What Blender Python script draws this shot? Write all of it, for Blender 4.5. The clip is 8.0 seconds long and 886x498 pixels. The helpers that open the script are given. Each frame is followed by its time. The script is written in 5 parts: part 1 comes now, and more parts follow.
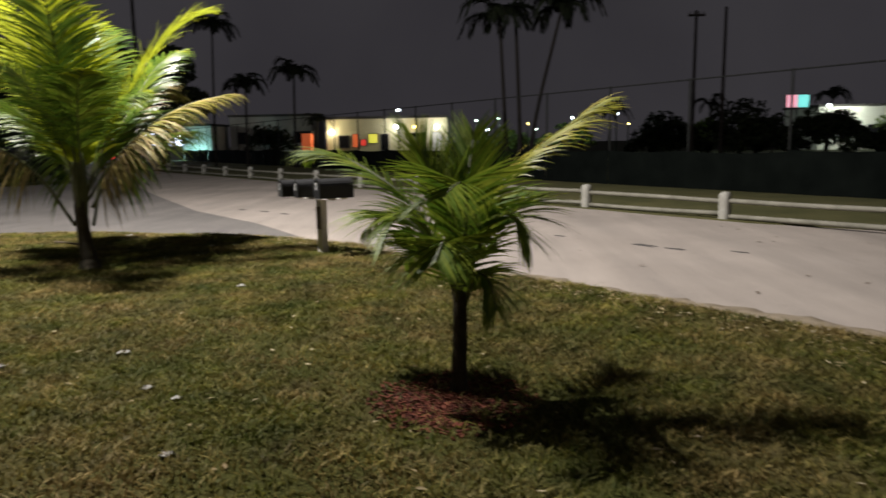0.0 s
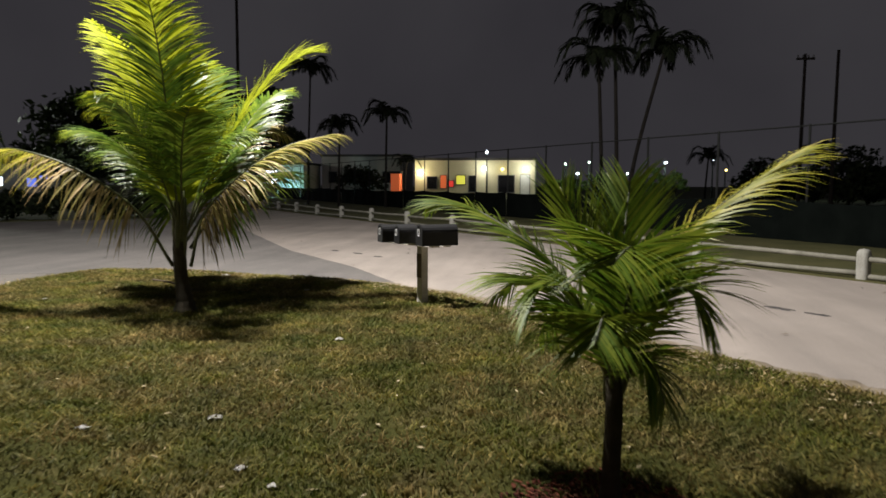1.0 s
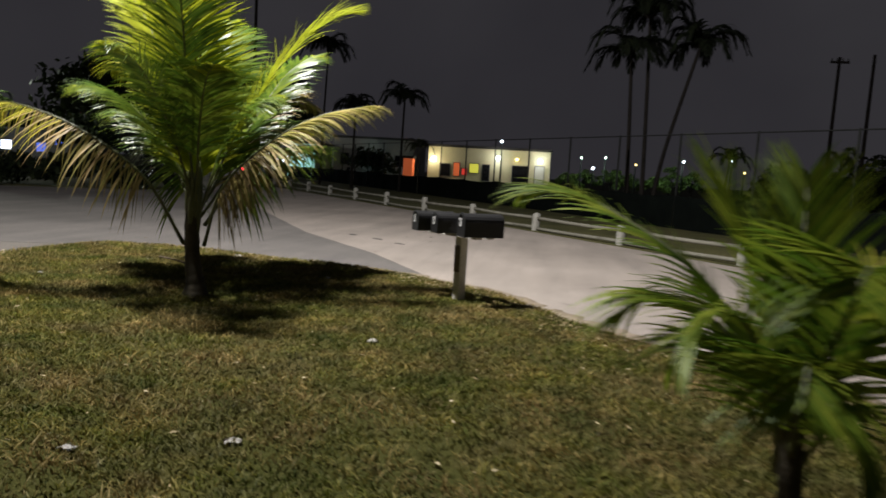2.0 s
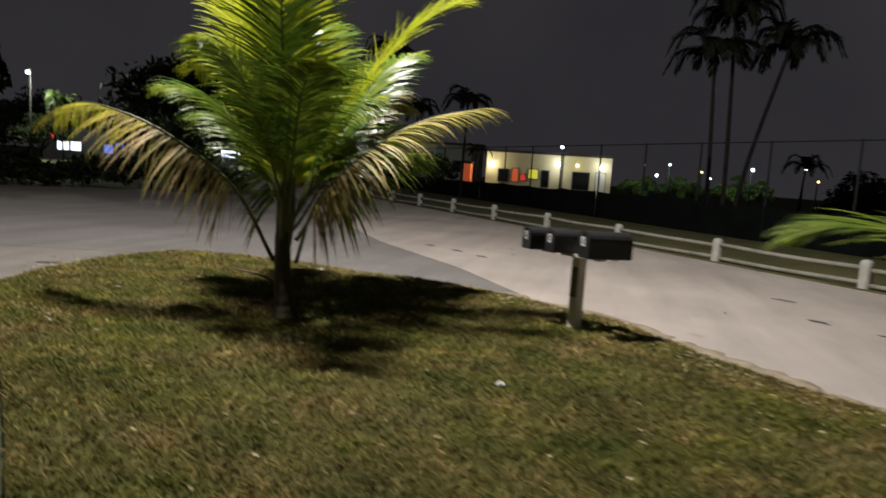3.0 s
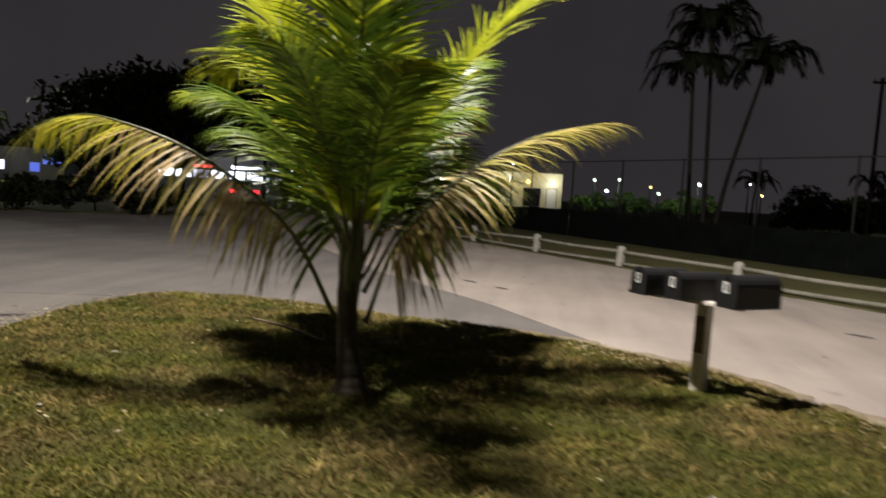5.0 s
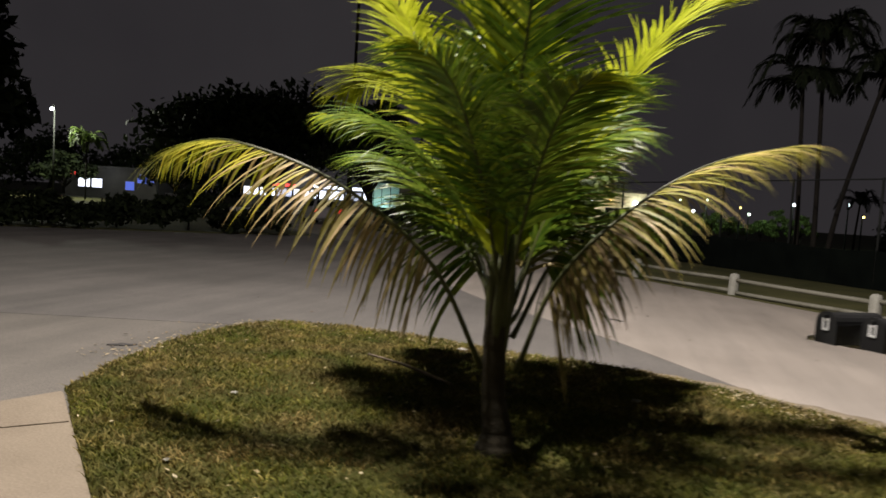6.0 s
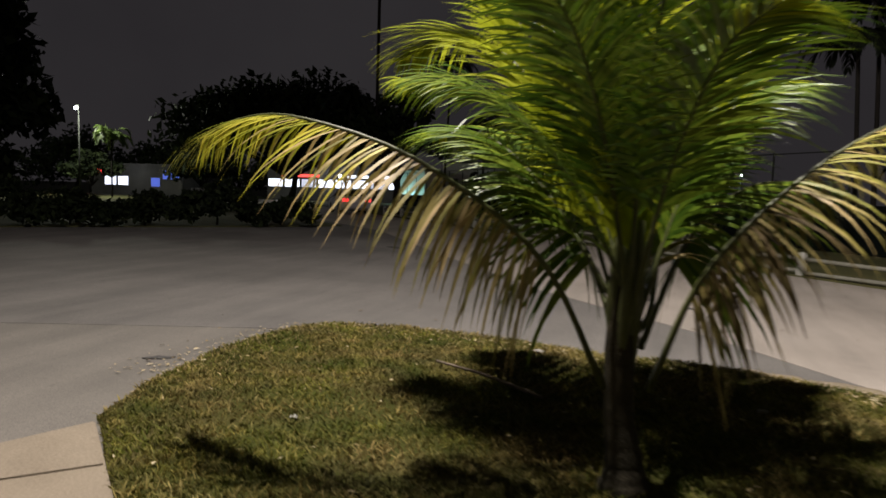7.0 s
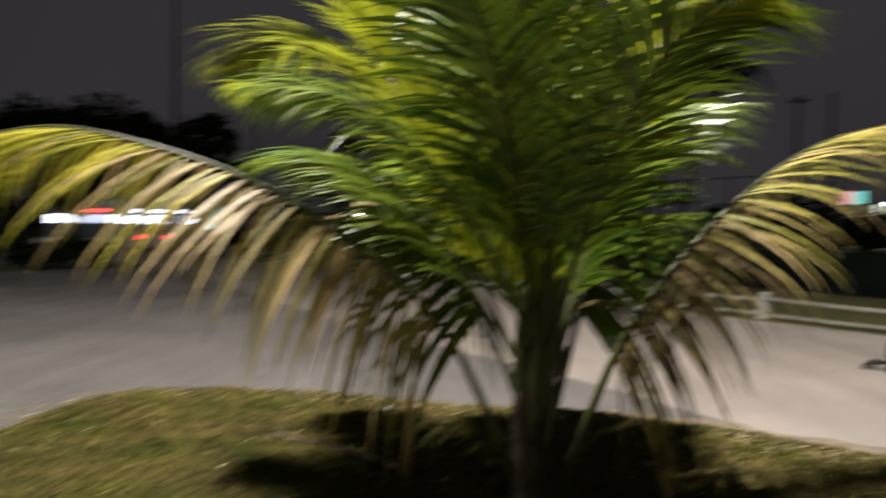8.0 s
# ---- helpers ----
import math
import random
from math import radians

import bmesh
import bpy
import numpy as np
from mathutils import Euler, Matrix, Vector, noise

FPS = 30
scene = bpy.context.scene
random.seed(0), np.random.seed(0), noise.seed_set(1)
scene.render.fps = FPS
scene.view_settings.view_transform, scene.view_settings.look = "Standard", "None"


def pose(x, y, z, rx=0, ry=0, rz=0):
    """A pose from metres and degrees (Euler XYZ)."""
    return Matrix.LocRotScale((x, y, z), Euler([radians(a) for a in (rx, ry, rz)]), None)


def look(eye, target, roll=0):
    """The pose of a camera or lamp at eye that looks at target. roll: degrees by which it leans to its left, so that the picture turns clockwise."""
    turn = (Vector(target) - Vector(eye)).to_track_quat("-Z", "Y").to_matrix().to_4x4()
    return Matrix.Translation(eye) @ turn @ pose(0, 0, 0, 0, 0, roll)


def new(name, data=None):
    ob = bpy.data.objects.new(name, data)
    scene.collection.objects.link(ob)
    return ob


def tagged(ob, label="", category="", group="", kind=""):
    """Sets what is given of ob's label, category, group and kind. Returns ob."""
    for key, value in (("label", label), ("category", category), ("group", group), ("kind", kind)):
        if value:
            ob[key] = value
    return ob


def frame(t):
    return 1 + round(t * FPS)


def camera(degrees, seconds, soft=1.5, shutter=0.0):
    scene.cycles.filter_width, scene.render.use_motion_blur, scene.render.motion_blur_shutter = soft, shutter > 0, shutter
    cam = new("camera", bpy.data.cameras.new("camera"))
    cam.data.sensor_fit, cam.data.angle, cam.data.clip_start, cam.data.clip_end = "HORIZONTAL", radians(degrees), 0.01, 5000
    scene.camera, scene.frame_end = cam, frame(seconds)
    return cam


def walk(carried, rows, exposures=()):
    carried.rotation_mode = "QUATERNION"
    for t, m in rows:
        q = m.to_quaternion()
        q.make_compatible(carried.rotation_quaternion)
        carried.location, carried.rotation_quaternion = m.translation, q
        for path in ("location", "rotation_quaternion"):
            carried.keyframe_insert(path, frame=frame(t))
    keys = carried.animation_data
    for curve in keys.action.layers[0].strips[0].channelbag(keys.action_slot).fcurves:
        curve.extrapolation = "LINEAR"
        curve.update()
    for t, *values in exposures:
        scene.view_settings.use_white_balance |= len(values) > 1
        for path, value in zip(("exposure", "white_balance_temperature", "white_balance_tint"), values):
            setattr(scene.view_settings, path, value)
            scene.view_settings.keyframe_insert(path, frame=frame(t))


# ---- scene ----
from mathutils import geometry

cam = camera(63.5, 8.0, soft=1.6, shutter=0.8)
PATH = [
    (0, (0.183, 0.463, 1.47), (0.136, 2.44, 1.173), -1.0),
    (0.25, (0.144, 0.57, 1.479), (0.003, 2.542, 1.184), -0.6),
    (0.5, (0.052, 0.82, 1.499), (-0.227, 2.781, 1.224), -0.2),
    (0.75, (-0.05, 0.97, 1.51), (-0.429, 2.917, 1.256), 0.0),
    (1, (-0.166, 1.126, 1.517), (-0.44, 3.099, 1.335), 0.2),
    (2.5, (-1.048, 2.412, 1.443), (-1.381, 4.37, 1.211), 4.8),
    (3, (-1.458, 2.743, 1.482), (-1.884, 4.686, 1.269), 3.9),
    (3.5, (-1.858, 3.008, 1.508), (-2.277, 4.955, 1.323), 2.5),
    (4, (-2.172, 3.274, 1.456), (-2.445, 5.246, 1.262), 2.3),
    (4.2, (-2.287, 3.418, 1.494), (-2.503, 5.397, 1.304), 2.6),
    (5.3, (-3.213, 4.071, 1.539), (-3.529, 6.042, 1.414), 4.5),
    (5.5, (-3.289, 4.171, 1.584), (-3.69, 6.128, 1.482), 4.2),
    (6, (-3.656, 4.422, 1.572), (-4.119, 6.364, 1.451), 3.7),
    (6.5, (-3.949, 4.796, 1.54), (-4.43, 6.732, 1.394), 2.7),
    (7, (-4.286, 5.178, 1.538), (-4.811, 7.102, 1.375), 1.7),
    (7.5, (-4.585, 5.529, 1.532), (-5.055, 7.467, 1.38), 1.3),
    (8, (-4.72, 5.96, 1.565), (-4.722, 7.959, 1.503), 0.8),
]
walk(cam, [(t, look(eye, target, roll)) for t, eye, target, roll in PATH],
     exposures=[(0, 0.05, 6200, 12), (1, 0.05, 6150, 11), (2.5, -0.32, 6050, 11), (3.5, -0.22, 6350, 12), (4.2, -0.2, 6450, 13), (5.5, -0.25, 6450, 13), (6.5, -0.5, 6450, 13), (7.5, -0.52, 6400, 12), (8, -0.2, 6350, 12)])

# ---- night sky, street light ----
world = bpy.data.worlds.new("night_sky")
scene.world = world
world.use_nodes = True
wt = world.node_tree
wt.nodes.clear()
w_out = wt.nodes.new("ShaderNodeOutputWorld")
w_bg = wt.nodes.new("ShaderNodeBackground")
w_tc = wt.nodes.new("ShaderNodeTexCoord")
w_noise = wt.nodes.new("ShaderNodeTexNoise")
w_noise.inputs["Scale"].default_value = 2.2
w_noise.inputs["Detail"].default_value = 4.0
w_ramp = wt.nodes.new("ShaderNodeValToRGB")
w_ramp.color_ramp.elements[0].position = 0.3
w_ramp.color_ramp.elements[0].color = (0.027, 0.0245, 0.027, 1)
w_ramp.color_ramp.elements[1].position = 0.75
w_ramp.color_ramp.elements[1].color = (0.043, 0.0395, 0.041, 1)
wt.links.new(w_tc.outputs["Generated"], w_noise.inputs["Vector"])
wt.links.new(w_noise.outputs["Fac"], w_ramp.inputs["Fac"])
wt.links.new(w_ramp.outputs["Color"], w_bg.inputs["Color"])
wt.links.new(w_bg.outputs["Background"], w_out.inputs["Surface"])
w_bg.inputs["Strength"].default_value = 1.0

LAMP = (-6.0, 8.6, 11.0)
LAMP_AIM = (-2.0, 12.0, 0.0)


def point_light(name, place, watts, colour, radius=0.12):
    data = bpy.data.lights.new(name, "POINT")
    data.energy, data.color, data.shadow_soft_size = watts, colour, radius
    ob = new(name, data)
    ob.location = place
    return ob


flood = bpy.data.lights.new("street_light", "AREA")
flood.shape, flood.size, flood.energy, flood.color = "DISK", 0.3, 4100, (1.0, 0.925, 0.85)
flood_ob = new("street_light", flood)
flood_ob.matrix_basis = look(LAMP, LAMP_AIM)


# ---- materials ----
def node_material(name, rough=0.8, metal=0.0):
    m = bpy.data.materials.new(name)
    m.use_nodes = True
    nt = m.node_tree
    b = nt.nodes["Principled BSDF"]
    b.inputs["Roughness"].default_value = rough
    b.inputs["Metallic"].default_value = metal
    return m, nt, b


def ramp_between(nt, fac, stops):
    r = nt.nodes.new("ShaderNodeValToRGB")
    els = r.color_ramp.elements
    while len(els) < len(stops):
        els.new(0.5)
    for e, (p, c) in zip(els, stops):
        e.position, e.color = p, (*c, 1)
    nt.links.new(fac, r.inputs["Fac"])
    return r.outputs["Color"]


def noise_fac(nt, scale, detail=4.0, rough=0.55, vec=None, kind="Object"):
    if vec is None:
        tc = nt.nodes.new("ShaderNodeTexCoord")
        vec = tc.outputs[kind]
    n = nt.nodes.new("ShaderNodeTexNoise")
    n.inputs["Scale"].default_value = scale
    n.inputs["Detail"].default_value = detail
    n.inputs["Roughness"].default_value = rough
    nt.links.new(vec, n.inputs["Vector"])
    return n.outputs["Fac"]


def mixed(nt, a, b, fac, mode="MIX"):
    m = nt.nodes.new("ShaderNodeMix")
    m.data_type, m.blend_type = "RGBA", mode
    if isinstance(fac, float):
        m.inputs[0].default_value = fac
    else:
        nt.links.new(fac, m.inputs[0])
    for sock, v in ((m.inputs[6], a), (m.inputs[7], b)):
        if isinstance(v, tuple):
            sock.default_value = (*v, 1)
        else:
            nt.links.new(v, sock)
    return m.outputs[2]


def bumped(nt, b, fac, strength, distance):
    bp = nt.nodes.new("ShaderNodeBump")
    bp.inputs["Strength"].default_value, bp.inputs["Distance"].default_value = strength, distance
    nt.links.new(fac, bp.inputs["Height"])
    nt.links.new(bp.outputs["Normal"], b.inputs["Normal"])


def mottled(name, dark, light, coarse=1.2, fine=30.0, rough=0.85, bump=0.3, depth=0.01, metal=0.0, fine_mix=0.35):
    """Two scales of noise between two tones, with relief."""
    m, nt, b = node_material(name, rough, metal)
    c = ramp_between(nt, noise_fac(nt, coarse, 5.0), [(0.32, dark), (0.7, light)])
    mean = tuple((p + q) / 2 for p, q in zip(dark, light))
    f = noise_fac(nt, fine, 3.0, 0.7)
    g = ramp_between(nt, f, [(0.3, tuple(v * 0.55 for v in mean)), (0.7, tuple(min(1.0, v * 1.5) for v in mean))])
    nt.links.new(mixed(nt, c, g, fine_mix), b.inputs["Base Color"])
    if rough > 0.8:
        b.inputs["Specular IOR Level"].default_value = 0.15
    if bump:
        bumped(nt, b, f, bump, depth)
    return m


def lawn_material():
    m, nt, b = node_material("lawn_soil", 0.95)
    b.inputs["Specular IOR Level"].default_value = 0.08
    patch = noise_fac(nt, 0.9, 6.0, 0.6)
    c = ramp_between(nt, patch, [(0.34, (0.04, 0.05, 0.011)), (0.5, (0.068, 0.068, 0.018)), (0.62, (0.13, 0.1, 0.042)), (0.74, (0.07, 0.066, 0.02))])
    f = noise_fac(nt, 55.0, 4.0, 0.75)
    g = ramp_between(nt, f, [(0.3, (0.016, 0.019, 0.004)), (0.55, (0.065, 0.065, 0.014)), (0.75, (0.16, 0.135, 0.05))])
    nt.links.new(mixed(nt, c, g, 0.5), b.inputs["Base Color"])
    bumped(nt, b, f, 0.9, 0.03)
    return m


def asphalt_material(name, dark, light, stain=0.55):
    m, nt, b = node_material(name, 0.9)
    b.inputs["Specular IOR Level"].default_value = 0.2
    c = ramp_between(nt, noise_fac(nt, 0.35, 5.0, 0.6), [(0.3, dark), (0.7, light)])
    s = ramp_between(nt, noise_fac(nt, 1.7, 7.0, 0.7), [(0.2, (stain,) * 3), (0.38, (1.0, 1.0, 1.0))])
    f = noise_fac(nt, 90.0, 2.0, 0.8)
    g = ramp_between(nt, f, [(0.3, (0.7, 0.7, 0.7)), (0.7, (1.25, 1.23, 1.2))])
    c = mixed(nt, c, s, 1.0, "MULTIPLY")
    tc = nt.nodes.new("ShaderNodeTexCoord")
    mp = nt.nodes.new("ShaderNodeMapping")
    mp.inputs["Rotation"].default_value = (0, 0, radians(-37))
    mp.inputs["Scale"].default_value = (1.0, 0.12, 1.0)
    nt.links.new(tc.outputs["Object"], mp.inputs["Vector"])
    streak = ramp_between(nt, noise_fac(nt, 1.6, 5.0, 0.6, mp.outputs["Vector"]), [(0.35, (0.86, 0.86, 0.86)), (0.65, (1.08, 1.07, 1.06))])
    c = mixed(nt, c, streak, 1.0, "MULTIPLY")
    nt.links.new(mixed(nt, c, g, 1.0, "MULTIPLY"), b.inputs["Base Color"])
    bumped(nt, b, f, 0.4, 0.006)
    return m


def leaf_material(name, tones, rough=0.42, through_light=0.3, straw=False):
    """Leaf blades, each of its own tone, that let some light through."""
    m, nt, b = node_material(name, rough)
    geo = nt.nodes.new("ShaderNodeNewGeometry")
    n = len(tones)
    c = ramp_between(nt, geo.outputs["Random Per Island"], [(i / max(1, n - 1), t) for i, t in enumerate(tones)])
    c = mixed(nt, c, ramp_between(nt, noise_fac(nt, 6.0), [(0.3, (0.7, 0.7, 0.65)), (0.7, (1.25, 1.2, 1.1))]), 1.0, "MULTIPLY")
    if straw:
        f = ramp_between(nt, noise_fac(nt, 1.1, 6.0, 0.66), [(0.42, (0.0, 0.0, 0.0)), (0.58, (0.92, 0.92, 0.92))])
        c = mixed(nt, c, ramp_between(nt, geo.outputs["Random Per Island"], [(0.0, (0.075, 0.058, 0.022)), (0.5, (0.16, 0.125, 0.052)), (1.0, (0.27, 0.215, 0.105))]), f)
        c = mixed(nt, c, ramp_between(nt, noise_fac(nt, 1.9, 5.0, 0.62), [(0.36, (0.5, 0.6, 0.46)), (0.64, (1.42, 1.3, 1.12))]), 1.0, "MULTIPLY")
        c = mixed(nt, c, ramp_between(nt, noise_fac(nt, 7.0, 3.0, 0.6), [(0.35, (0.8, 0.82, 0.8)), (0.65, (1.22, 1.2, 1.15))]), 1.0, "MULTIPLY")
    nt.links.new(c, b.inputs["Base Color"])
    b.inputs["Specular IOR Level"].default_value = 0.1 if rough > 0.5 else 0.3
    tr = nt.nodes.new("ShaderNodeBsdfTranslucent")
    nt.links.new(c, tr.inputs["Color"])
    mx = nt.nodes.new("ShaderNodeMixShader")
    mx.inputs[0].default_value = through_light
    nt.links.new(b.outputs[0], mx.inputs[1])
    nt.links.new(tr.outputs[0], mx.inputs[2])
    nt.links.new(mx.outputs[0], nt.nodes["Material Output"].inputs["Surface"])
    return m


def glowing(name, colour, strength):
    m, nt, b = node_material(name, 0.6)
    b.inputs["Base Color"].default_value = (*colour, 1)
    b.inputs["Emission Color"].default_value = (*colour, 1)
    b.inputs["Emission Strength"].default_value = strength
    return m


LAWN = lawn_material()
GRASS = leaf_material("grass_blades", [(0.068, 0.09, 0.017), (0.11, 0.122, 0.026), (0.15, 0.148, 0.04), (0.2, 0.182, 0.066)], 0.6, 0.25, True)
STRAW = leaf_material("straw_blades", [(0.12, 0.1, 0.04), (0.26, 0.2, 0.09), (0.42, 0.34, 0.19)], 0.7, 0.2)
ROAD_PALE = asphalt_material("sandy_asphalt", (0.24, 0.214, 0.187), (0.325, 0.291, 0.256))
ROAD_GREY = asphalt_material("grey_asphalt", (0.11, 0.104, 0.097), (0.165, 0.155, 0.144))
APRON = asphalt_material("worn_apron", (0.118, 0.11, 0.098), (0.165, 0.152, 0.135))
ROAD_STAIN = mottled("dark_road_stain", (0.03, 0.028, 0.026), (0.09, 0.085, 0.08), 8.0, 60.0, 0.85, 0.4, 0.004)
CONCRETE = mottled("driveway_concrete", (0.178, 0.146, 0.107), (0.24, 0.2, 0.148), 2.0, 60.0, 0.9, 0.3, 0.004)
SOIL = mottled("far_ground", (0.02, 0.025, 0.012), (0.05, 0.05, 0.025), 0.3, 12.0, 0.95, 0.5, 0.03)
VERGE = mottled("verge_grass", (0.045, 0.05, 0.018), (0.11, 0.1, 0.042), 0.8, 25.0, 0.95, 0.8, 0.03)
DIRT = mottled("sandy_dirt", (0.13, 0.105, 0.07), (0.3, 0.25, 0.18), 5.0, 45.0, 0.95, 0.6, 0.01)
MULCH = leaf_material("red_mulch", [(0.03, 0.011, 0.008), (0.1, 0.03, 0.02), (0.16, 0.056, 0.036)], 0.9, 0.0)
POST_PAINT = mottled("weathered_white_post", (0.22, 0.215, 0.18), (0.38, 0.37, 0.32), 5.0, 45.0, 0.75, 0.3, 0.004)
RAIL_PAINT = mottled("dingy_rail_paint", (0.12, 0.115, 0.088), (0.26, 0.25, 0.2), 3.0, 40.0, 0.85, 0.3, 0.004)
MAIL_WOOD = mottled("painted_post_wood", (0.48, 0.45, 0.4), (0.7, 0.66, 0.6), 9.0, 70.0, 0.8, 0.3, 0.003)
BARE_WOOD = mottled("bare_brown_wood", (0.09, 0.07, 0.05), (0.2, 0.16, 0.12), 12.0, 90.0, 0.85, 0.4, 0.003)
BLACK_STEEL = mottled("black_mailbox_paint", (0.004, 0.004, 0.004), (0.009, 0.009, 0.009), 6.0, 50.0, 0.55, 0.1, 0.002)
PLATE_WHITE = mottled("white_plate", (0.6, 0.6, 0.58), (0.75, 0.75, 0.73), 20.0, 120.0, 0.5, 0.0)
SCREEN = mottled("dark_windscreen", (0.003, 0.004, 0.0035), (0.007, 0.009, 0.0075), 1.5, 40.0, 0.9, 0.3, 0.01)
SCREEN.node_tree.nodes["Principled BSDF"].inputs["Specular IOR Level"].default_value = 0.02
GALV = mottled("dull_galvanised", (0.08, 0.08, 0.08), (0.16, 0.16, 0.155), 4.0, 50.0, 0.6, 0.1, 0.002, 0.6)
FENCE_DARK = mottled("dark_coated_steel", (0.012, 0.013, 0.012), (0.025, 0.026, 0.024), 4.0, 50.0, 0.85, 0.1, 0.002)
DARK_WOOD = mottled("dark_pole_wood", (0.01, 0.008, 0.007), (0.025, 0.02, 0.016), 5.0, 40.0, 0.9, 0.3, 0.01)
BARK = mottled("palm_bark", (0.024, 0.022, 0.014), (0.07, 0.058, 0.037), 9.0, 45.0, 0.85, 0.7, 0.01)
# Distant trunks: unlit silhouette put into a near-black bark colour.
FAR_BARK = mottled("night_shade_bark", (0.01, 0.009, 0.008), (0.025, 0.021, 0.017), 3.0, 20.0, 0.9, 0.5, 0.02)
STEM = mottled("green_stem", (0.035, 0.045, 0.01), (0.085, 0.09, 0.024), 6.0, 40.0, 0.5, 0.1, 0.003)
# The deeper green carries some crown shade, the lime some of the lamplight.
FROND_GREEN = leaf_material("shaded_palm_leaf", [(0.042, 0.092, 0.009), (0.1, 0.165, 0.015), (0.185, 0.24, 0.026)], 0.36, 0.2)
FROND_LIME = leaf_material("lamplit_lime_palm_leaf", [(0.25, 0.31, 0.012), (0.38, 0.43, 0.02), (0.44, 0.48, 0.04)], 0.52, 0.4)
FROND_DRY = leaf_material("drying_palm_leaf", [(0.16, 0.16, 0.03), (0.28, 0.23, 0.08), (0.4, 0.3, 0.15)], 0.48, 0.2)
FROND_YELLOW = leaf_material("yellowing_palm_leaf", [(0.19, 0.22, 0.02), (0.34, 0.34, 0.03), (0.48, 0.42, 0.06)], 0.42, 0.3)
FROND_MID = leaf_material("young_palm_leaf", [(0.07, 0.14, 0.012), (0.15, 0.22, 0.02), (0.26, 0.31, 0.035)], 0.5, 0.3)
FROND_STRAW = leaf_material("straw_palm_leaf", [(0.2, 0.21, 0.03), (0.34, 0.31, 0.06), (0.46, 0.35, 0.17)], 0.5, 0.2)
# Brown of withered leaflets, with the crown's shade also put into the tone.
FROND_WITHERED_SHADE = leaf_material("shaded_withered_palm_leaf", [(0.09, 0.065, 0.03), (0.17, 0.14, 0.05), (0.25, 0.21, 0.07)], 0.6, 0.12)
# Leaf tones hold the night darkness, so far palms stay silhouettes.
FROND_DARK = leaf_material("night_shade_palm_leaf", [(0.006, 0.009, 0.005), (0.014, 0.018, 0.009)], 0.6, 0.1)
# Far foliage in two copies: night shade in the dark tones, lamplight in the pale.
TREE_LEAF = leaf_material("night_shade_tree_leaf", [(0.006, 0.009, 0.005), (0.014, 0.02, 0.009), (0.028, 0.038, 0.016)], 0.7, 0.15)
LIT_LEAF = leaf_material("lamplit_tree_leaf", [(0.05, 0.08, 0.02), (0.1, 0.14, 0.04)], 0.6, 0.25)
WALL_YELLOW = mottled("pale_yellow_stucco", (0.5, 0.47, 0.3), (0.66, 0.62, 0.42), 0.5, 12.0, 0.9, 0.2, 0.01)
WALL_GREY = mottled("grey_stucco", (0.2, 0.2, 0.19), (0.32, 0.31, 0.3), 0.5, 12.0, 0.9, 0.2, 0.01)
WALL_WHITE = mottled("white_stucco", (0.5, 0.5, 0.46), (0.68, 0.68, 0.62), 0.4, 10.0, 0.9, 0.2, 0.01)
ROOF_DARK = mottled("dark_roofing", (0.03, 0.03, 0.03), (0.07, 0.065, 0.06), 0.5, 15.0, 0.9, 0.2, 0.01)
CAR_PAINT = mottled("silver_white_paint", (0.5, 0.5, 0.53), (0.58, 0.58, 0.6), 1.0, 20.0, 0.28, 0.0, 0.0, 0.25, 0.1)
CAR_GLASS = mottled("dark_car_glass", (0.008, 0.008, 0.01), (0.014, 0.014, 0.016), 2.0, 20.0, 0.08, 0.0)
RUBBER = mottled("tyre_rubber", (0.012, 0.012, 0.012), (0.025, 0.025, 0.024), 10.0, 60.0, 0.85, 0.2, 0.003)
LITTER = mottled("pale_litter", (0.4, 0.38, 0.34), (0.65, 0.63, 0.58), 15.0, 90.0, 0.7, 0.2, 0.002)
DRY_LEAF = leaf_material("fallen_leaf", [(0.2, 0.15, 0.08), (0.36, 0.3, 0.18), (0.5, 0.44, 0.32)], 0.7, 0.1)
GLOW_COOL = glowing("cool_lamp_glow", (0.85, 0.93, 1.0), 16.0)
GLOW_WARM = glowing("warm_lamp_glow", (1.0, 0.86, 0.62), 22.0)
GLOW_YELLOW = glowing("yellow_lamp_glow", (1.0, 0.75, 0.2), 9.0)
GLOW_GREEN = glowing("greenish_lamp_glow", (0.75, 1.0, 0.75), 14.0)
GLOW_SHOP = glowing("shop_front_glow", (0.8, 0.86, 1.0), 3.0)
GLOW_SHOP_DIM = glowing("dim_shop_glow", (0.7, 0.75, 0.95), 0.8)
GLOW_RED = glowing("red_sign_glow", (1.0, 0.07, 0.06), 2.6)
GLOW_BLUE = glowing("blue_sign_glow", (0.1, 0.16, 0.75), 0.7)
GLOW_PINK = glowing("pink_panel_glow", (1.0, 0.42, 0.5), 1.0)
GLOW_TEAL = glowing("teal_panel_glow", (0.25, 0.95, 0.85), 0.8)
GLOW_YELLOW_SOFT = glowing("yellow_panel_glow", (0.8, 0.75, 0.08), 0.6)
GLOW_RED_SOFT = glowing("red_panel_glow", (0.9, 0.06, 0.04), 0.5)
GLOW_ORANGE = glowing("orange_panel_glow", (1.0, 0.2, 0.06), 0.28)
GLOW_TAIL = glowing("tail_light_glow", (1.0, 0.03, 0.04), 3.0)


# ---- mesh helpers ----
def mesh_object(name, bm, material, parent=None, label=""):
    me = bpy.data.meshes.new(name)
    bm.normal_update()
    bm.to_mesh(me)
    bm.free()
    for mat in (material if isinstance(material, list) else [material]):
        me.materials.append(mat)
    ob = new(name, me)
    ob.parent = parent
    if label:
        ob["label"] = label
    return ob


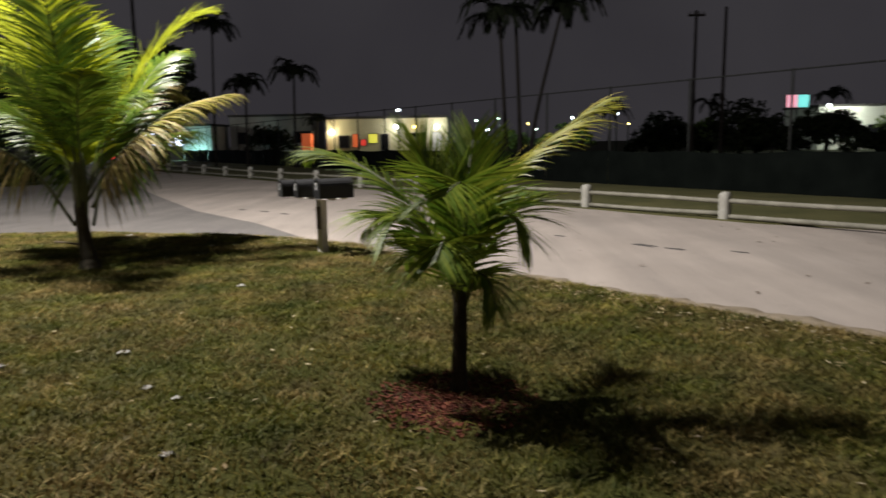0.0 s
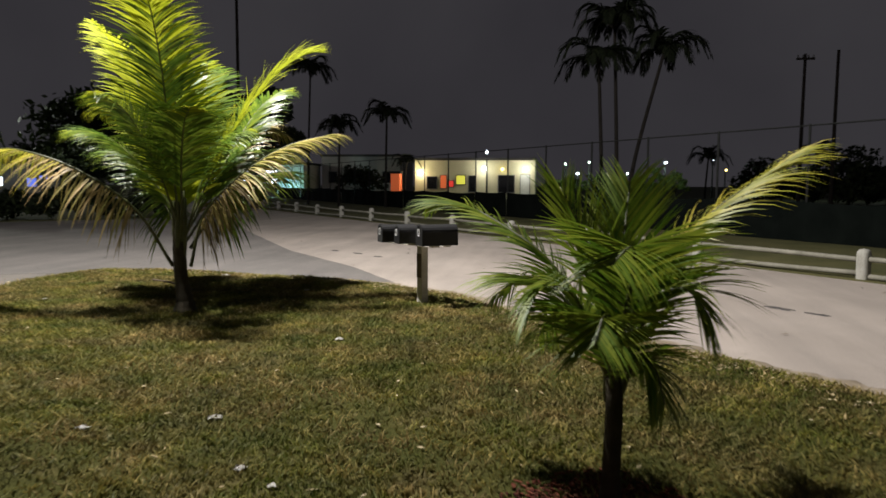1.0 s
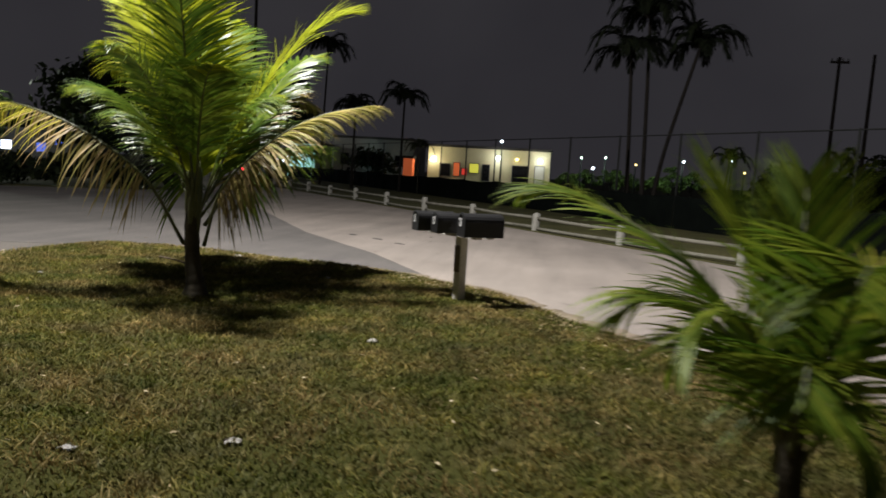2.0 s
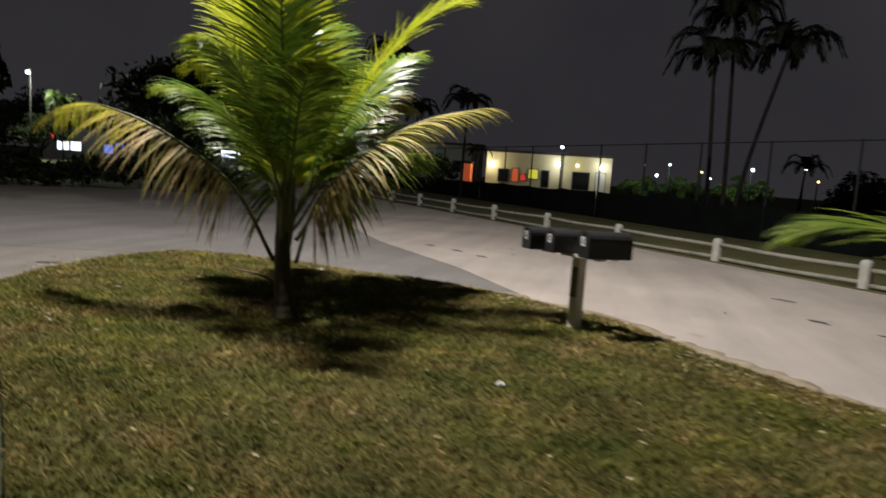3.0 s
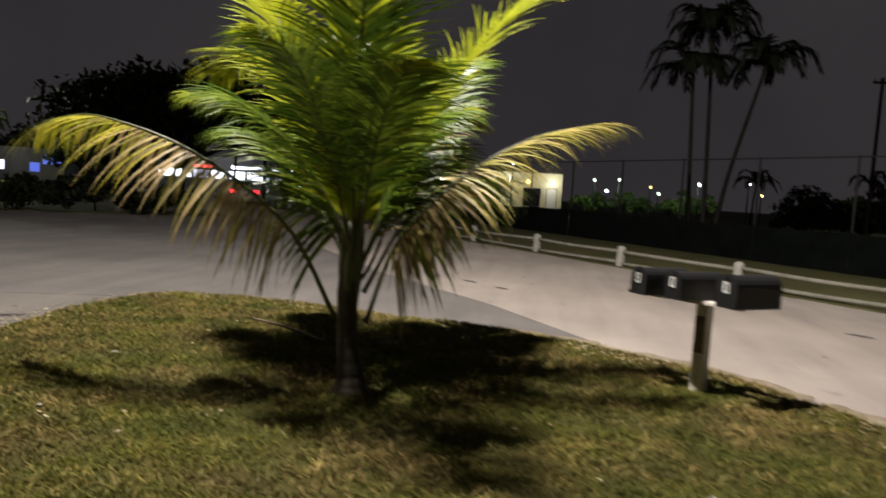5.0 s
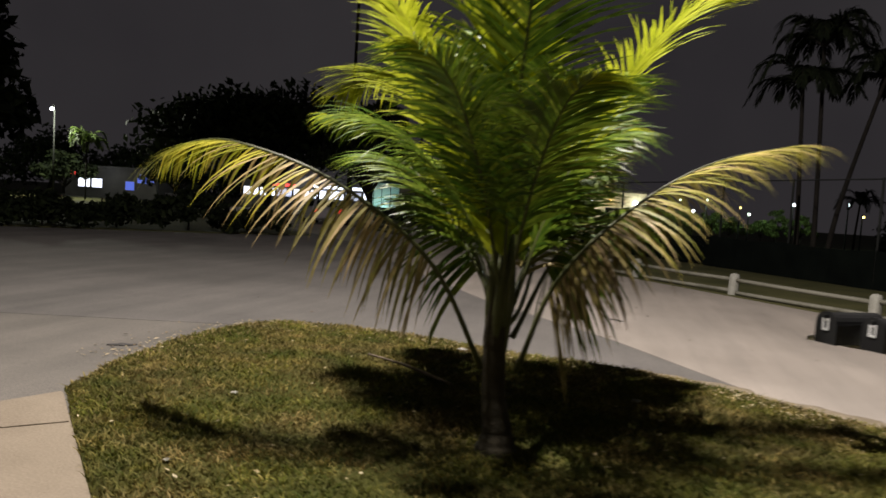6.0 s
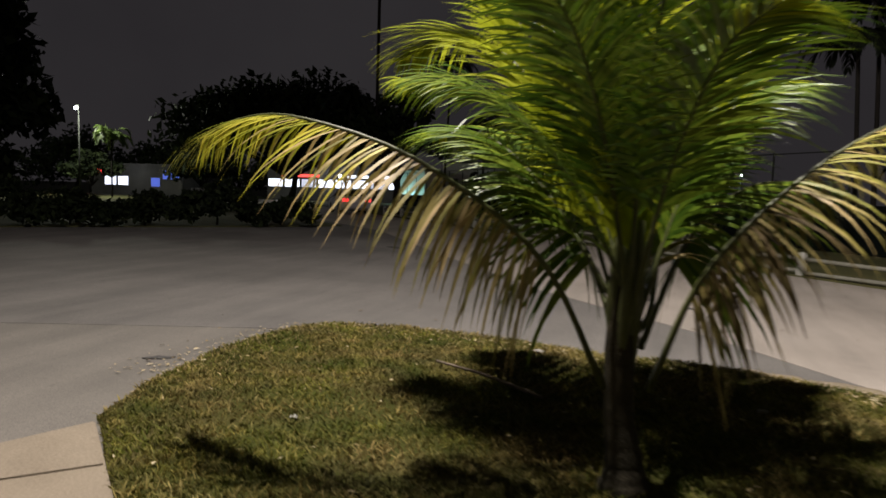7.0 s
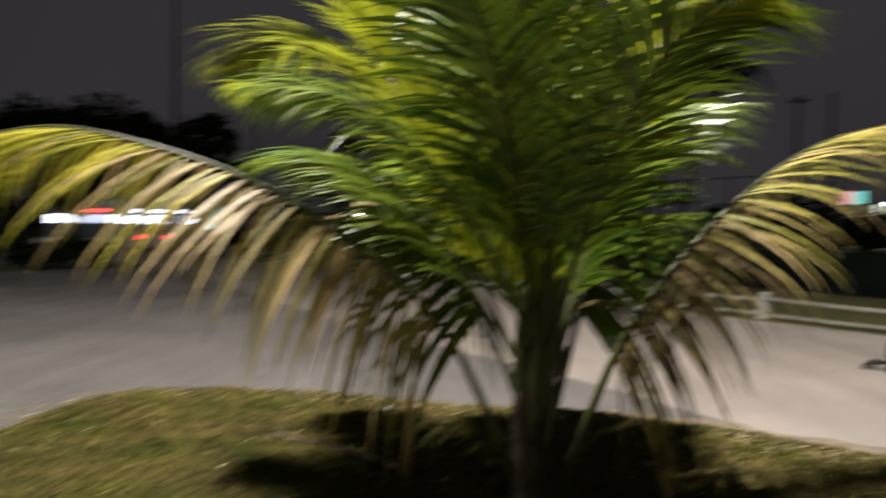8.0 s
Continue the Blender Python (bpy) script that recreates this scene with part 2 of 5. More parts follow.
def part(name, bm, material, parent, label=""):
    return mesh_object(name, bm, material, parent, label)


def raw(name, verts, faces, material, parent=None, smooth=False):
    me = bpy.data.meshes.new(name)
    me.from_pydata([tuple(v) for v in verts], [], faces)
    me.materials.append(material)
    if smooth:
        me.polygons.foreach_set("use_smooth", [True] * len(me.polygons))
    ob = new(name, me)
    ob.parent = parent
    return ob


def thing(name, place, label, category, group="", rz=0.0):
    ob = new(name)
    ob.matrix_basis = pose(*place, 0, 0, rz)
    return tagged(ob, label, category, group)


def box(bm, size, at, rz=0.0, bevel=0.0, tilt=None):
    m = Matrix.Translation(at) @ Matrix.Rotation(radians(rz), 4, "Z")
    if tilt is not None:
        m = m @ tilt
    got = bmesh.ops.create_cube(bm, size=1.0, matrix=m @ Matrix.Diagonal((*size, 1)))
    if bevel:
        edges = list({e for v in got["verts"] for e in v.link_edges})
        bmesh.ops.bevel(bm, geom=edges, offset=bevel, segments=2, profile=0.6, affect="EDGES")
    return bm


def tube(bm, points, radii, sides=8, cap=True):
    """A tapered tube through points."""
    pts = [Vector(p) for p in points]
    rings = []
    side = None
    for i, p in enumerate(pts):
        d = (pts[min(i + 1, len(pts) - 1)] - pts[max(i - 1, 0)]).normalized()
        if side is None:
            side = d.orthogonal().normalized()
        side = (side - d * side.dot(d)).normalized()
        up = d.cross(side)
        r = radii[i] if not isinstance(radii, float) else radii
        rings.append([bm.verts.new(p + (side * math.cos(a) + up * math.sin(a)) * r) for a in [2 * math.pi * k / sides for k in range(sides)]])
    for a, b in zip(rings, rings[1:]):
        for k in range(sides):
            bm.faces.new((a[k], a[(k + 1) % sides], b[(k + 1) % sides], b[k])).smooth = True
    if cap:
        bm.faces.new(rings[0][::-1])
        bm.faces.new(rings[-1])
    return bm


def smooth_line(points, n):
    """n + 1 points on a smooth curve through the given ones."""
    P = [np.array(p, float) for p in points]
    P = [2 * P[0] - P[1]] + P + [2 * P[-1] - P[-2]]
    out = []
    for i in range(n + 1):
        u = i / n * (len(P) - 3)
        k = min(int(u), len(P) - 4)
        f = u - k
        a, b, c, d = P[k:k + 4]
        out.append(0.5 * (2 * b + (c - a) * f + (2 * a - 5 * b + 4 * c - d) * f * f + (3 * b - a - 3 * c + d) * f ** 3))
    return out


def slab(name, outline, low, high, material, label, category="", kind="structure", bevel=0.0):
    """A flat sheet with thickness over an outline."""
    bm = bmesh.new()
    f = bm.faces.new([bm.verts.new((x, y, low)) for x, y in outline])
    got = bmesh.ops.extrude_face_region(bm, geom=[f])
    bmesh.ops.translate(bm, vec=(0, 0, high - low), verts=[g for g in got["geom"] if isinstance(g, bmesh.types.BMVert)])
    bmesh.ops.recalc_face_normals(bm, faces=bm.faces)
    bmesh.ops.triangulate(bm, faces=[f for f in bm.faces if len(f.verts) > 4])
    ob = mesh_object(name, bm, material)
    return tagged(ob, label, category or name, "", kind)


# ---- ground, roads, lawn ----
ground = slab("ground", [(-400, -300), (400, -300), (400, 500), (-400, 500)], -0.5, -0.06, SOIL, "dark night-time ground reaching the horizon", "ground")
road_main = slab("road", [(16.5, -7.9), (17.5, -1.5), (9.0, 9.6), (5.1, 12.75), (-5.3, 26.6), (-14.5, 38.6), (-42, 75.5), (-47, 72), (-22.0, 40.0), (-13.5, 30.0), (-9.0, 22.0), (-5.8, 16.6), (-3.6, 13.8), (-1.9, 11.0), (0.5, 7.5), (8.0, 0.0)],
                 -0.3, 0.0, ROAD_PALE, "pale sandy worn asphalt road beside the lawn", "road")
road_side = slab("road_side", [(-1.9, 11.0), (-3.6, 13.8), (-5.8, 16.6), (-9.0, 22.0), (-13.5, 30.0), (-22.0, 40.0), (-47, 72), (-49, 70), (-15.7, 31.6), (-18.0, 28.4), (-22.6, 23.9), (-46, -6), (-24, 6.6), (-10.4, 11.35), (-7.4, 12.3), (-4, 11)],
                 -0.3, -0.004, ROAD_GREY, "grey asphalt side street joining the road", "road")
apron = slab("road_apron", [(-24, 6.6), (-10.4, 11.35), (-7.4, 12.3), (-6.9, 11.0), (-6.5, 8.5), (-5, 4), (3, -6), (-10, -20), (-46, -6)], -0.3, -0.008, APRON, "worn paler asphalt apron beside the driveway", "road")


def driveway_panels():
    """Concrete panels with open joints, in a row along the lawn."""
    drive = new("driveway")
    tagged(drive, "pale concrete driveway of jointed slabs beside the lawn", "driveway", "", "structure")
    along, across, corner = np.array([0.706, -0.708]), np.array([-0.707, -0.707]), np.array([-7.53, 8.86])
    cuts = [0.8] + [0.8 + 1.7 * k for k in range(1, 11)]
    outlines = [[corner, (-7.75, 8.35), (-8.71, 6.55), corner + along * 0.795]]
    for k, (a, b) in enumerate(zip(cuts, cuts[1:])):
        p, q = corner + along * (a + 0.006), corner + along * (b - 0.006)
        far = [(-8.72, 6.53), (-8.9, 6.2)] if k == 0 else [p + across * 2.85]
        outlines.append([p, *far, q + across * 2.85, q])
    for i, outline in enumerate(outlines):
        bm = bmesh.new()
        top = 0.03 + 0.003 * math.sin(i * 2.1)
        f = bm.faces.new([bm.verts.new((x, y, -0.2)) for x, y in outline])
        got = bmesh.ops.extrude_face_region(bm, geom=[f])
        lid = [g for g in got["geom"] if isinstance(g, bmesh.types.BMVert)]
        bmesh.ops.translate(bm, vec=(0, 0, top + 0.2), verts=lid)
        bmesh.ops.recalc_face_normals(bm, faces=bm.faces)
        bmesh.ops.bevel(bm, geom=[e for e in bm.edges if all(v in lid for v in e.verts)], offset=0.012, segments=2, affect="EDGES")
        part("panel", bm, CONCRETE, drive)


driveway_panels()
verge = slab("verge", [(17.5, -1.5), (9.0, 9.6), (5.1, 12.75), (-5.3, 26.6), (-14.5, 38.6), (-42, 75.5), (-20, 75.5), (40, 40), (60, 0)], -0.3, 0.025, VERGE, "rough dark grass verge behind the low rail fence", "grass")
far_verge = slab("far_verge", [(-49, 70), (-15.7, 31.6), (-18.0, 28.4), (-22.6, 23.9), (-46, -6), (-90, 20), (-70, 70)], -0.3, 0.03, VERGE, "dark grass island across the side street", "grass")

EDGE = [(8.2, -0.15), (5.4, 2.9), (3.2, 5.46), (2.08, 6.61), (1.25, 7.6), (0.2, 8.55), (-0.7, 9.65), (-1.3, 10.62), (-1.9, 11.05), (-2.5, 11.52), (-3.35, 11.86), (-4.5, 12.05), (-5.7, 12.46), (-6.95, 12.62), (-7.65, 12.3),
        (-7.92, 11.5), (-7.88, 10.1), (-7.62, 9.05), (-7.47, 8.84), (-6.37, 7.7), (-4.4, 5.78), (0.6, 0.6), (5.0, -3.8)]
rng = np.random.default_rng(4)


def lawn_outline():
    pts = smooth_line(EDGE + [EDGE[0]], 460)[:-1]
    out = []
    for i, p in enumerate(pts):
        q = np.array(pts[(i + 1) % len(pts)]) - np.array(pts[i - 1])
        nrm = np.array([q[1], -q[0]]) / (np.linalg.norm(q) + 1e-9)
        w = 0.05 * noise.noise(Vector((p[0] * 2.2, p[1] * 2.2, 0))) + 0.03 * noise.noise(Vector((p[0] * 9, p[1] * 9, 3)))
        w *= 0.25 if abs(p[0] + p[1] - 1.3) < 0.3 else 1.0
        out.append((p[0] + nrm[0] * w, p[1] + nrm[1] * w))
    return out


LAWN_EDGE = lawn_outline()
LAWN_ARR = np.array(LAWN_EDGE)


def inside_lawn(x, y):
    """Even-odd test for many points at once."""
    hit = np.zeros(len(x), bool)
    x1, y1 = LAWN_ARR[:, 0], LAWN_ARR[:, 1]
    x2, y2 = np.roll(x1, -1), np.roll(y1, -1)
    for a, b, c, d in zip(x1, y1, x2, y2):
        if b != d:
            hit ^= ((b > y) != (d > y)) & (x < (c - a) * (y - b) / (d - b) + a)
    return hit


def lawn_height(x, y):
    return 0.028 + 0.012 * math.sin(x * 1.3 + 0.6) * math.cos(y * 1.1) + 0.006 * math.sin(x * 3.7 + y * 2.9)


def build_lawn():
    r = np.random.default_rng(8)
    gx, gy = np.meshgrid(np.arange(-8, 8.3, 0.22), np.arange(-4, 12.8, 0.22))
    gx, gy = gx.ravel() + r.uniform(-0.05, 0.05, gx.size), gy.ravel() + r.uniform(-0.05, 0.05, gy.size)
    ok = inside_lawn(gx, gy)
    n = len(LAWN_EDGE)
    pts = [Vector(p) for p in LAWN_EDGE] + [Vector((x, y)) for x, y in zip(gx[ok], gy[ok])]
    flat, _, tris, *_ = geometry.delaunay_2d_cdt(pts, [(i, (i + 1) % n) for i in range(n)], [], 1, 1e-4)
    bm = bmesh.new()
    top = [bm.verts.new((p.x, p.y, lawn_height(p.x, p.y))) for p in flat]
    for t in tris:
        bm.faces.new([top[i] for i in t]).smooth = True
    rim = [e for e in bm.edges if len(e.link_faces) == 1]
    got = bmesh.ops.extrude_edge_only(bm, edges=rim)
    for v in got["geom"]:
        if isinstance(v, bmesh.types.BMVert):
            v.co.z = -0.1
    bmesh.ops.recalc_face_normals(bm, faces=bm.faces)
    ob = mesh_object("lawn", bm, LAWN)
    return tagged(ob, "patchy half-dry mown lawn on a street corner", "lawn", "", "structure")


build_lawn()


def blades(name, n, lo, hi, height, material, label, cat, seed, keep=None, lean=0.7, width=0.0045):
    """Grass blades strewn over the lawn as one sheet of stuff."""
    r = np.random.default_rng(seed)
    x, y = r.uniform(lo[0], hi[0], n), r.uniform(lo[1], hi[1], n)
    ok = inside_lawn(x, y)
    thin = np.sin(x * 1.9 + 1.0) * np.cos(y * 2.3) + np.sin(x * 5.1 + y * 4.3) * 0.6
    ok &= r.uniform(-2.7, 0.9, n) < thin
    if keep is not None:
        ok &= keep(x, y)
    x, y = x[ok], y[ok]
    k = len(x)
    a, h, b = r.uniform(0, 6.283, k), height * r.uniform(0.45, 1.35, k), r.uniform(0, 6.283, k)
    z = 0.025 + 0.012 * np.sin(x * 1.3 + 0.6) * np.cos(y * 1.1) + 0.006 * np.sin(x * 3.7 + y * 2.9)
    w = width * r.uniform(0.7, 1.6, k)
    ln = h * lean * r.uniform(0.3, 1.6, k)
    v = np.empty((k, 5, 3))
    dx, dy = np.cos(a), np.sin(a)
    lx, ly = np.cos(b) * ln, np.sin(b) * ln
    for i, (s, up, fo) in enumerate(((-1, 0, 0), (1, 0, 0), (-0.8, 0.6, 0.35), (0.8, 0.6, 0.35), (0, 1, 1))):
        v[:, i, 0] = x + dx * w * s + lx * fo
        v[:, i, 1] = y + dy * w * s + ly * fo
        v[:, i, 2] = z + h * up
    base = np.arange(k) * 5
    faces = [f for o in base.tolist() for f in ((o, o + 1, o + 3, o + 2), (o + 2, o + 3, o + 4))]
    ob = raw(name, v.reshape(-1, 3), faces, material)
    return tagged(ob, label, cat, "", "stuff")


blades("lawn_grass", 400000, (-8, 2.2), (3.5, 12.7), 0.036, GRASS, "short patchy green and straw grass blades", "grass", 11, None, 1.3, 0.0048)


blades("lawn_grass", 90000, (-4, -4), (8.3, 2.2), 0.03, GRASS, "short patchy green and straw grass blades", "grass", 13, None, 1.3, 0.005)
blades("lawn_grass", 30000, (3.5, 2.2), (6.5, 6.0), 0.03, GRASS, "short patchy green and straw grass blades", "grass", 14, None, 1.3, 0.005)


def near_road_edge(x, y):
    """Close to the side of the lawn that meets the road."""
    d = np.full(len(x), 9.0)
    for p in LAWN_EDGE:
        if p[0] + p[1] > 2.2:
            d = np.minimum(d, np.hypot(x - p[0], y - p[1]))
    return d < np.random.default_rng(2).exponential(0.3, len(x))


blades("edge_straw", 260000, (-8, 2.2), (3.5, 12.7), 0.03, STRAW, "dry straw-coloured fringe along the lawn edge", "grass", 12, near_road_edge, 1.1, 0.006)


def dirt_edge():
    """A ragged strip of sandy dirt where the lawn meets the road."""
    bm = bmesh.new()
    rows = []
    n = len(LAWN_EDGE)
    for i, p in enumerate(LAWN_EDGE):
        if p[0] + p[1] < 2.0 or p[1] < 2.0:
            continue
        q = np.array(LAWN_EDGE[(i + 2) % n]) - np.array(LAWN_EDGE[i - 2])
        out = np.array([q[1], -q[0]]) / (np.linalg.norm(q) + 1e-9)
        if out[0] + out[1] < 0:
            out = -out
        w = 0.16 + 0.12 * noise.noise(Vector((p[0] * 1.1, p[1] * 1.1, 5))) + 0.1 * noise.noise(Vector((p[0] * 5, p[1] * 5, 9)))
        w *= 1.6 if p[0] > -3.5 else 0.5
        rows.append([bm.verts.new((p[0] + out[0] * d, p[1] + out[1] * d, z)) for d, z in ((-0.06, 0.012), (max(0.02, w * 0.55), 0.008), (max(0.04, w), 0.0015), (max(0.05, w + 0.02), -0.02))])
    for a, b in zip(rows, rows[1:]):
        for k in range(3):
            bm.faces.new((a[k], a[k + 1], b[k + 1], b[k])).smooth = True
    bmesh.ops.recalc_face_normals(bm, faces=bm.faces)
    tagged(mesh_object("dirt_edge", bm, DIRT), "ragged strip of sandy dirt along the lawn edge", "dirt", "", "structure")


dirt_edge()


# ---- palms ----
def frond(palm, points, leaf, mat, n=46, width=0.026, sag=0.5, bare=0.2, stem=0.016, seed=0, stem_mat=None, spread=0.75, lift=0.3, foot=0.4, taper=0.0, hang=0.0, tip_mat=None, tip_from=0.5):
    """One feather leaf: a tapered stem, and blades on both sides that sag towards their tips."""
    r = np.random.default_rng(seed)
    line = smooth_line(points, 22)
    bm = bmesh.new()
    tube(bm, line, [stem * (1.7 - 1.5 * (i / 22) ** 0.6) + 0.002 for i in range(23)], 6)
    ob = part("frond", bm, stem_mat or STEM, palm)
    az = np.array(line[-1]) - np.array(line[0])
    flat = np.array([-az[1], az[0], 0.0])
    flat /= np.linalg.norm(flat) + 1e-9
    V, F, slots = [], [], []
    fine = smooth_line(points, 200)
    for i in range(n):
        u = bare + (1 - bare) * (i + 0.5) / n
        for sgn in (-1, 1):
            uu = min(0.998, u + r.uniform(-0.3, 0.3) / n)
            k = int(uu * 199)
            p = np.array(fine[k])
            t = np.array(fine[k + 1]) - p
            t /= np.linalg.norm(t) + 1e-9
            q = (u - bare) / (1 - bare)
            length = leaf * (foot + (1.5 - foot) * math.sin(math.pi * min(1, q * 0.8 + 0.2)) ** 0.8) * 0.66 * r.uniform(0.82, 1.12)
            if taper:
                length = leaf * (1.15 - taper * q - 0.35 * max(0.0, q - 0.8)) * r.uniform(0.8, 1.15)
            up = np.cross(t, flat)
            up = up if up[2] >= 0 else -up
            fwd = (0.5 + 0.75 * q) + r.normal(0, 0.09) if lift < 0.05 else (0.8 + 0.4 * q) + r.normal(0, 0.07)
            d = flat * sgn * spread + t * fwd + up * (lift + r.normal(0, 0.1))
            d[2] -= hang * (1 - q) ** 2
            d /= np.linalg.norm(d)
            w = width * r.uniform(0.75, 1.15) * (1 - 0.45 * q)
            wv = np.cross(d, up * 0.9 + flat * 0.3 * sgn)
            wv = wv / (np.linalg.norm(wv) + 1e-9)
            s = sag * r.uniform(0.7, 1.35)
            o = len(V)
            pos = p.copy()
            dirn = d.copy()
            seg = 5
            for j in range(seg + 1):
                f = j / seg
                ww = w * (0.55 + 1.1 * f if f < 0.3 else (1 - f) ** 0.75 * 1.18) * 0.5
                if j == seg:
                    V.append(pos)
                else:
                    V.extend((pos - wv * ww, pos + wv * ww))
                if j < seg:
                    dirn = dirn + np.array([0, 0, -1.0]) * s * (0.35 + f) * 0.5
                    dirn /= np.linalg.norm(dirn)
                    pos = pos + dirn * length / seg
            for j in range(seg - 1):
                F.append((o + 2 * j, o + 2 * j + 1, o + 2 * j + 3, o + 2 * j + 2))
            F.append((o + 2 * seg - 2, o + 2 * seg - 1, o + 2 * seg))
            slots += [1 if tip_mat and q + r.normal(0, 0.1) > tip_from else 0] * seg
    leaves = tagged(raw("foliage", V, F, mat, ob), kind="stuff")
    if tip_mat:
        leaves.data.materials.append(tip_mat)
        leaves.data.polygons.foreach_set("material_index", slots)
    return ob


def palm_trunk(bm, points, radii, rings=True, sides=14):
    n = 30
    line = smooth_line(points, n)
    rad = np.interp(np.linspace(0, 1, n + 1), np.linspace(0, 1, len(radii)), radii)
    if rings:
        rad = [r * (1 + 0.035 * (1 if i % 3 == 0 else -0.4)) for i, r in enumerate(rad)]
    return tube(bm, line, list(rad), sides)


def shifted(pts, o):
    return [(p[0] - o[0], p[1] - o[1], p[2] - o[2]) for p in pts]


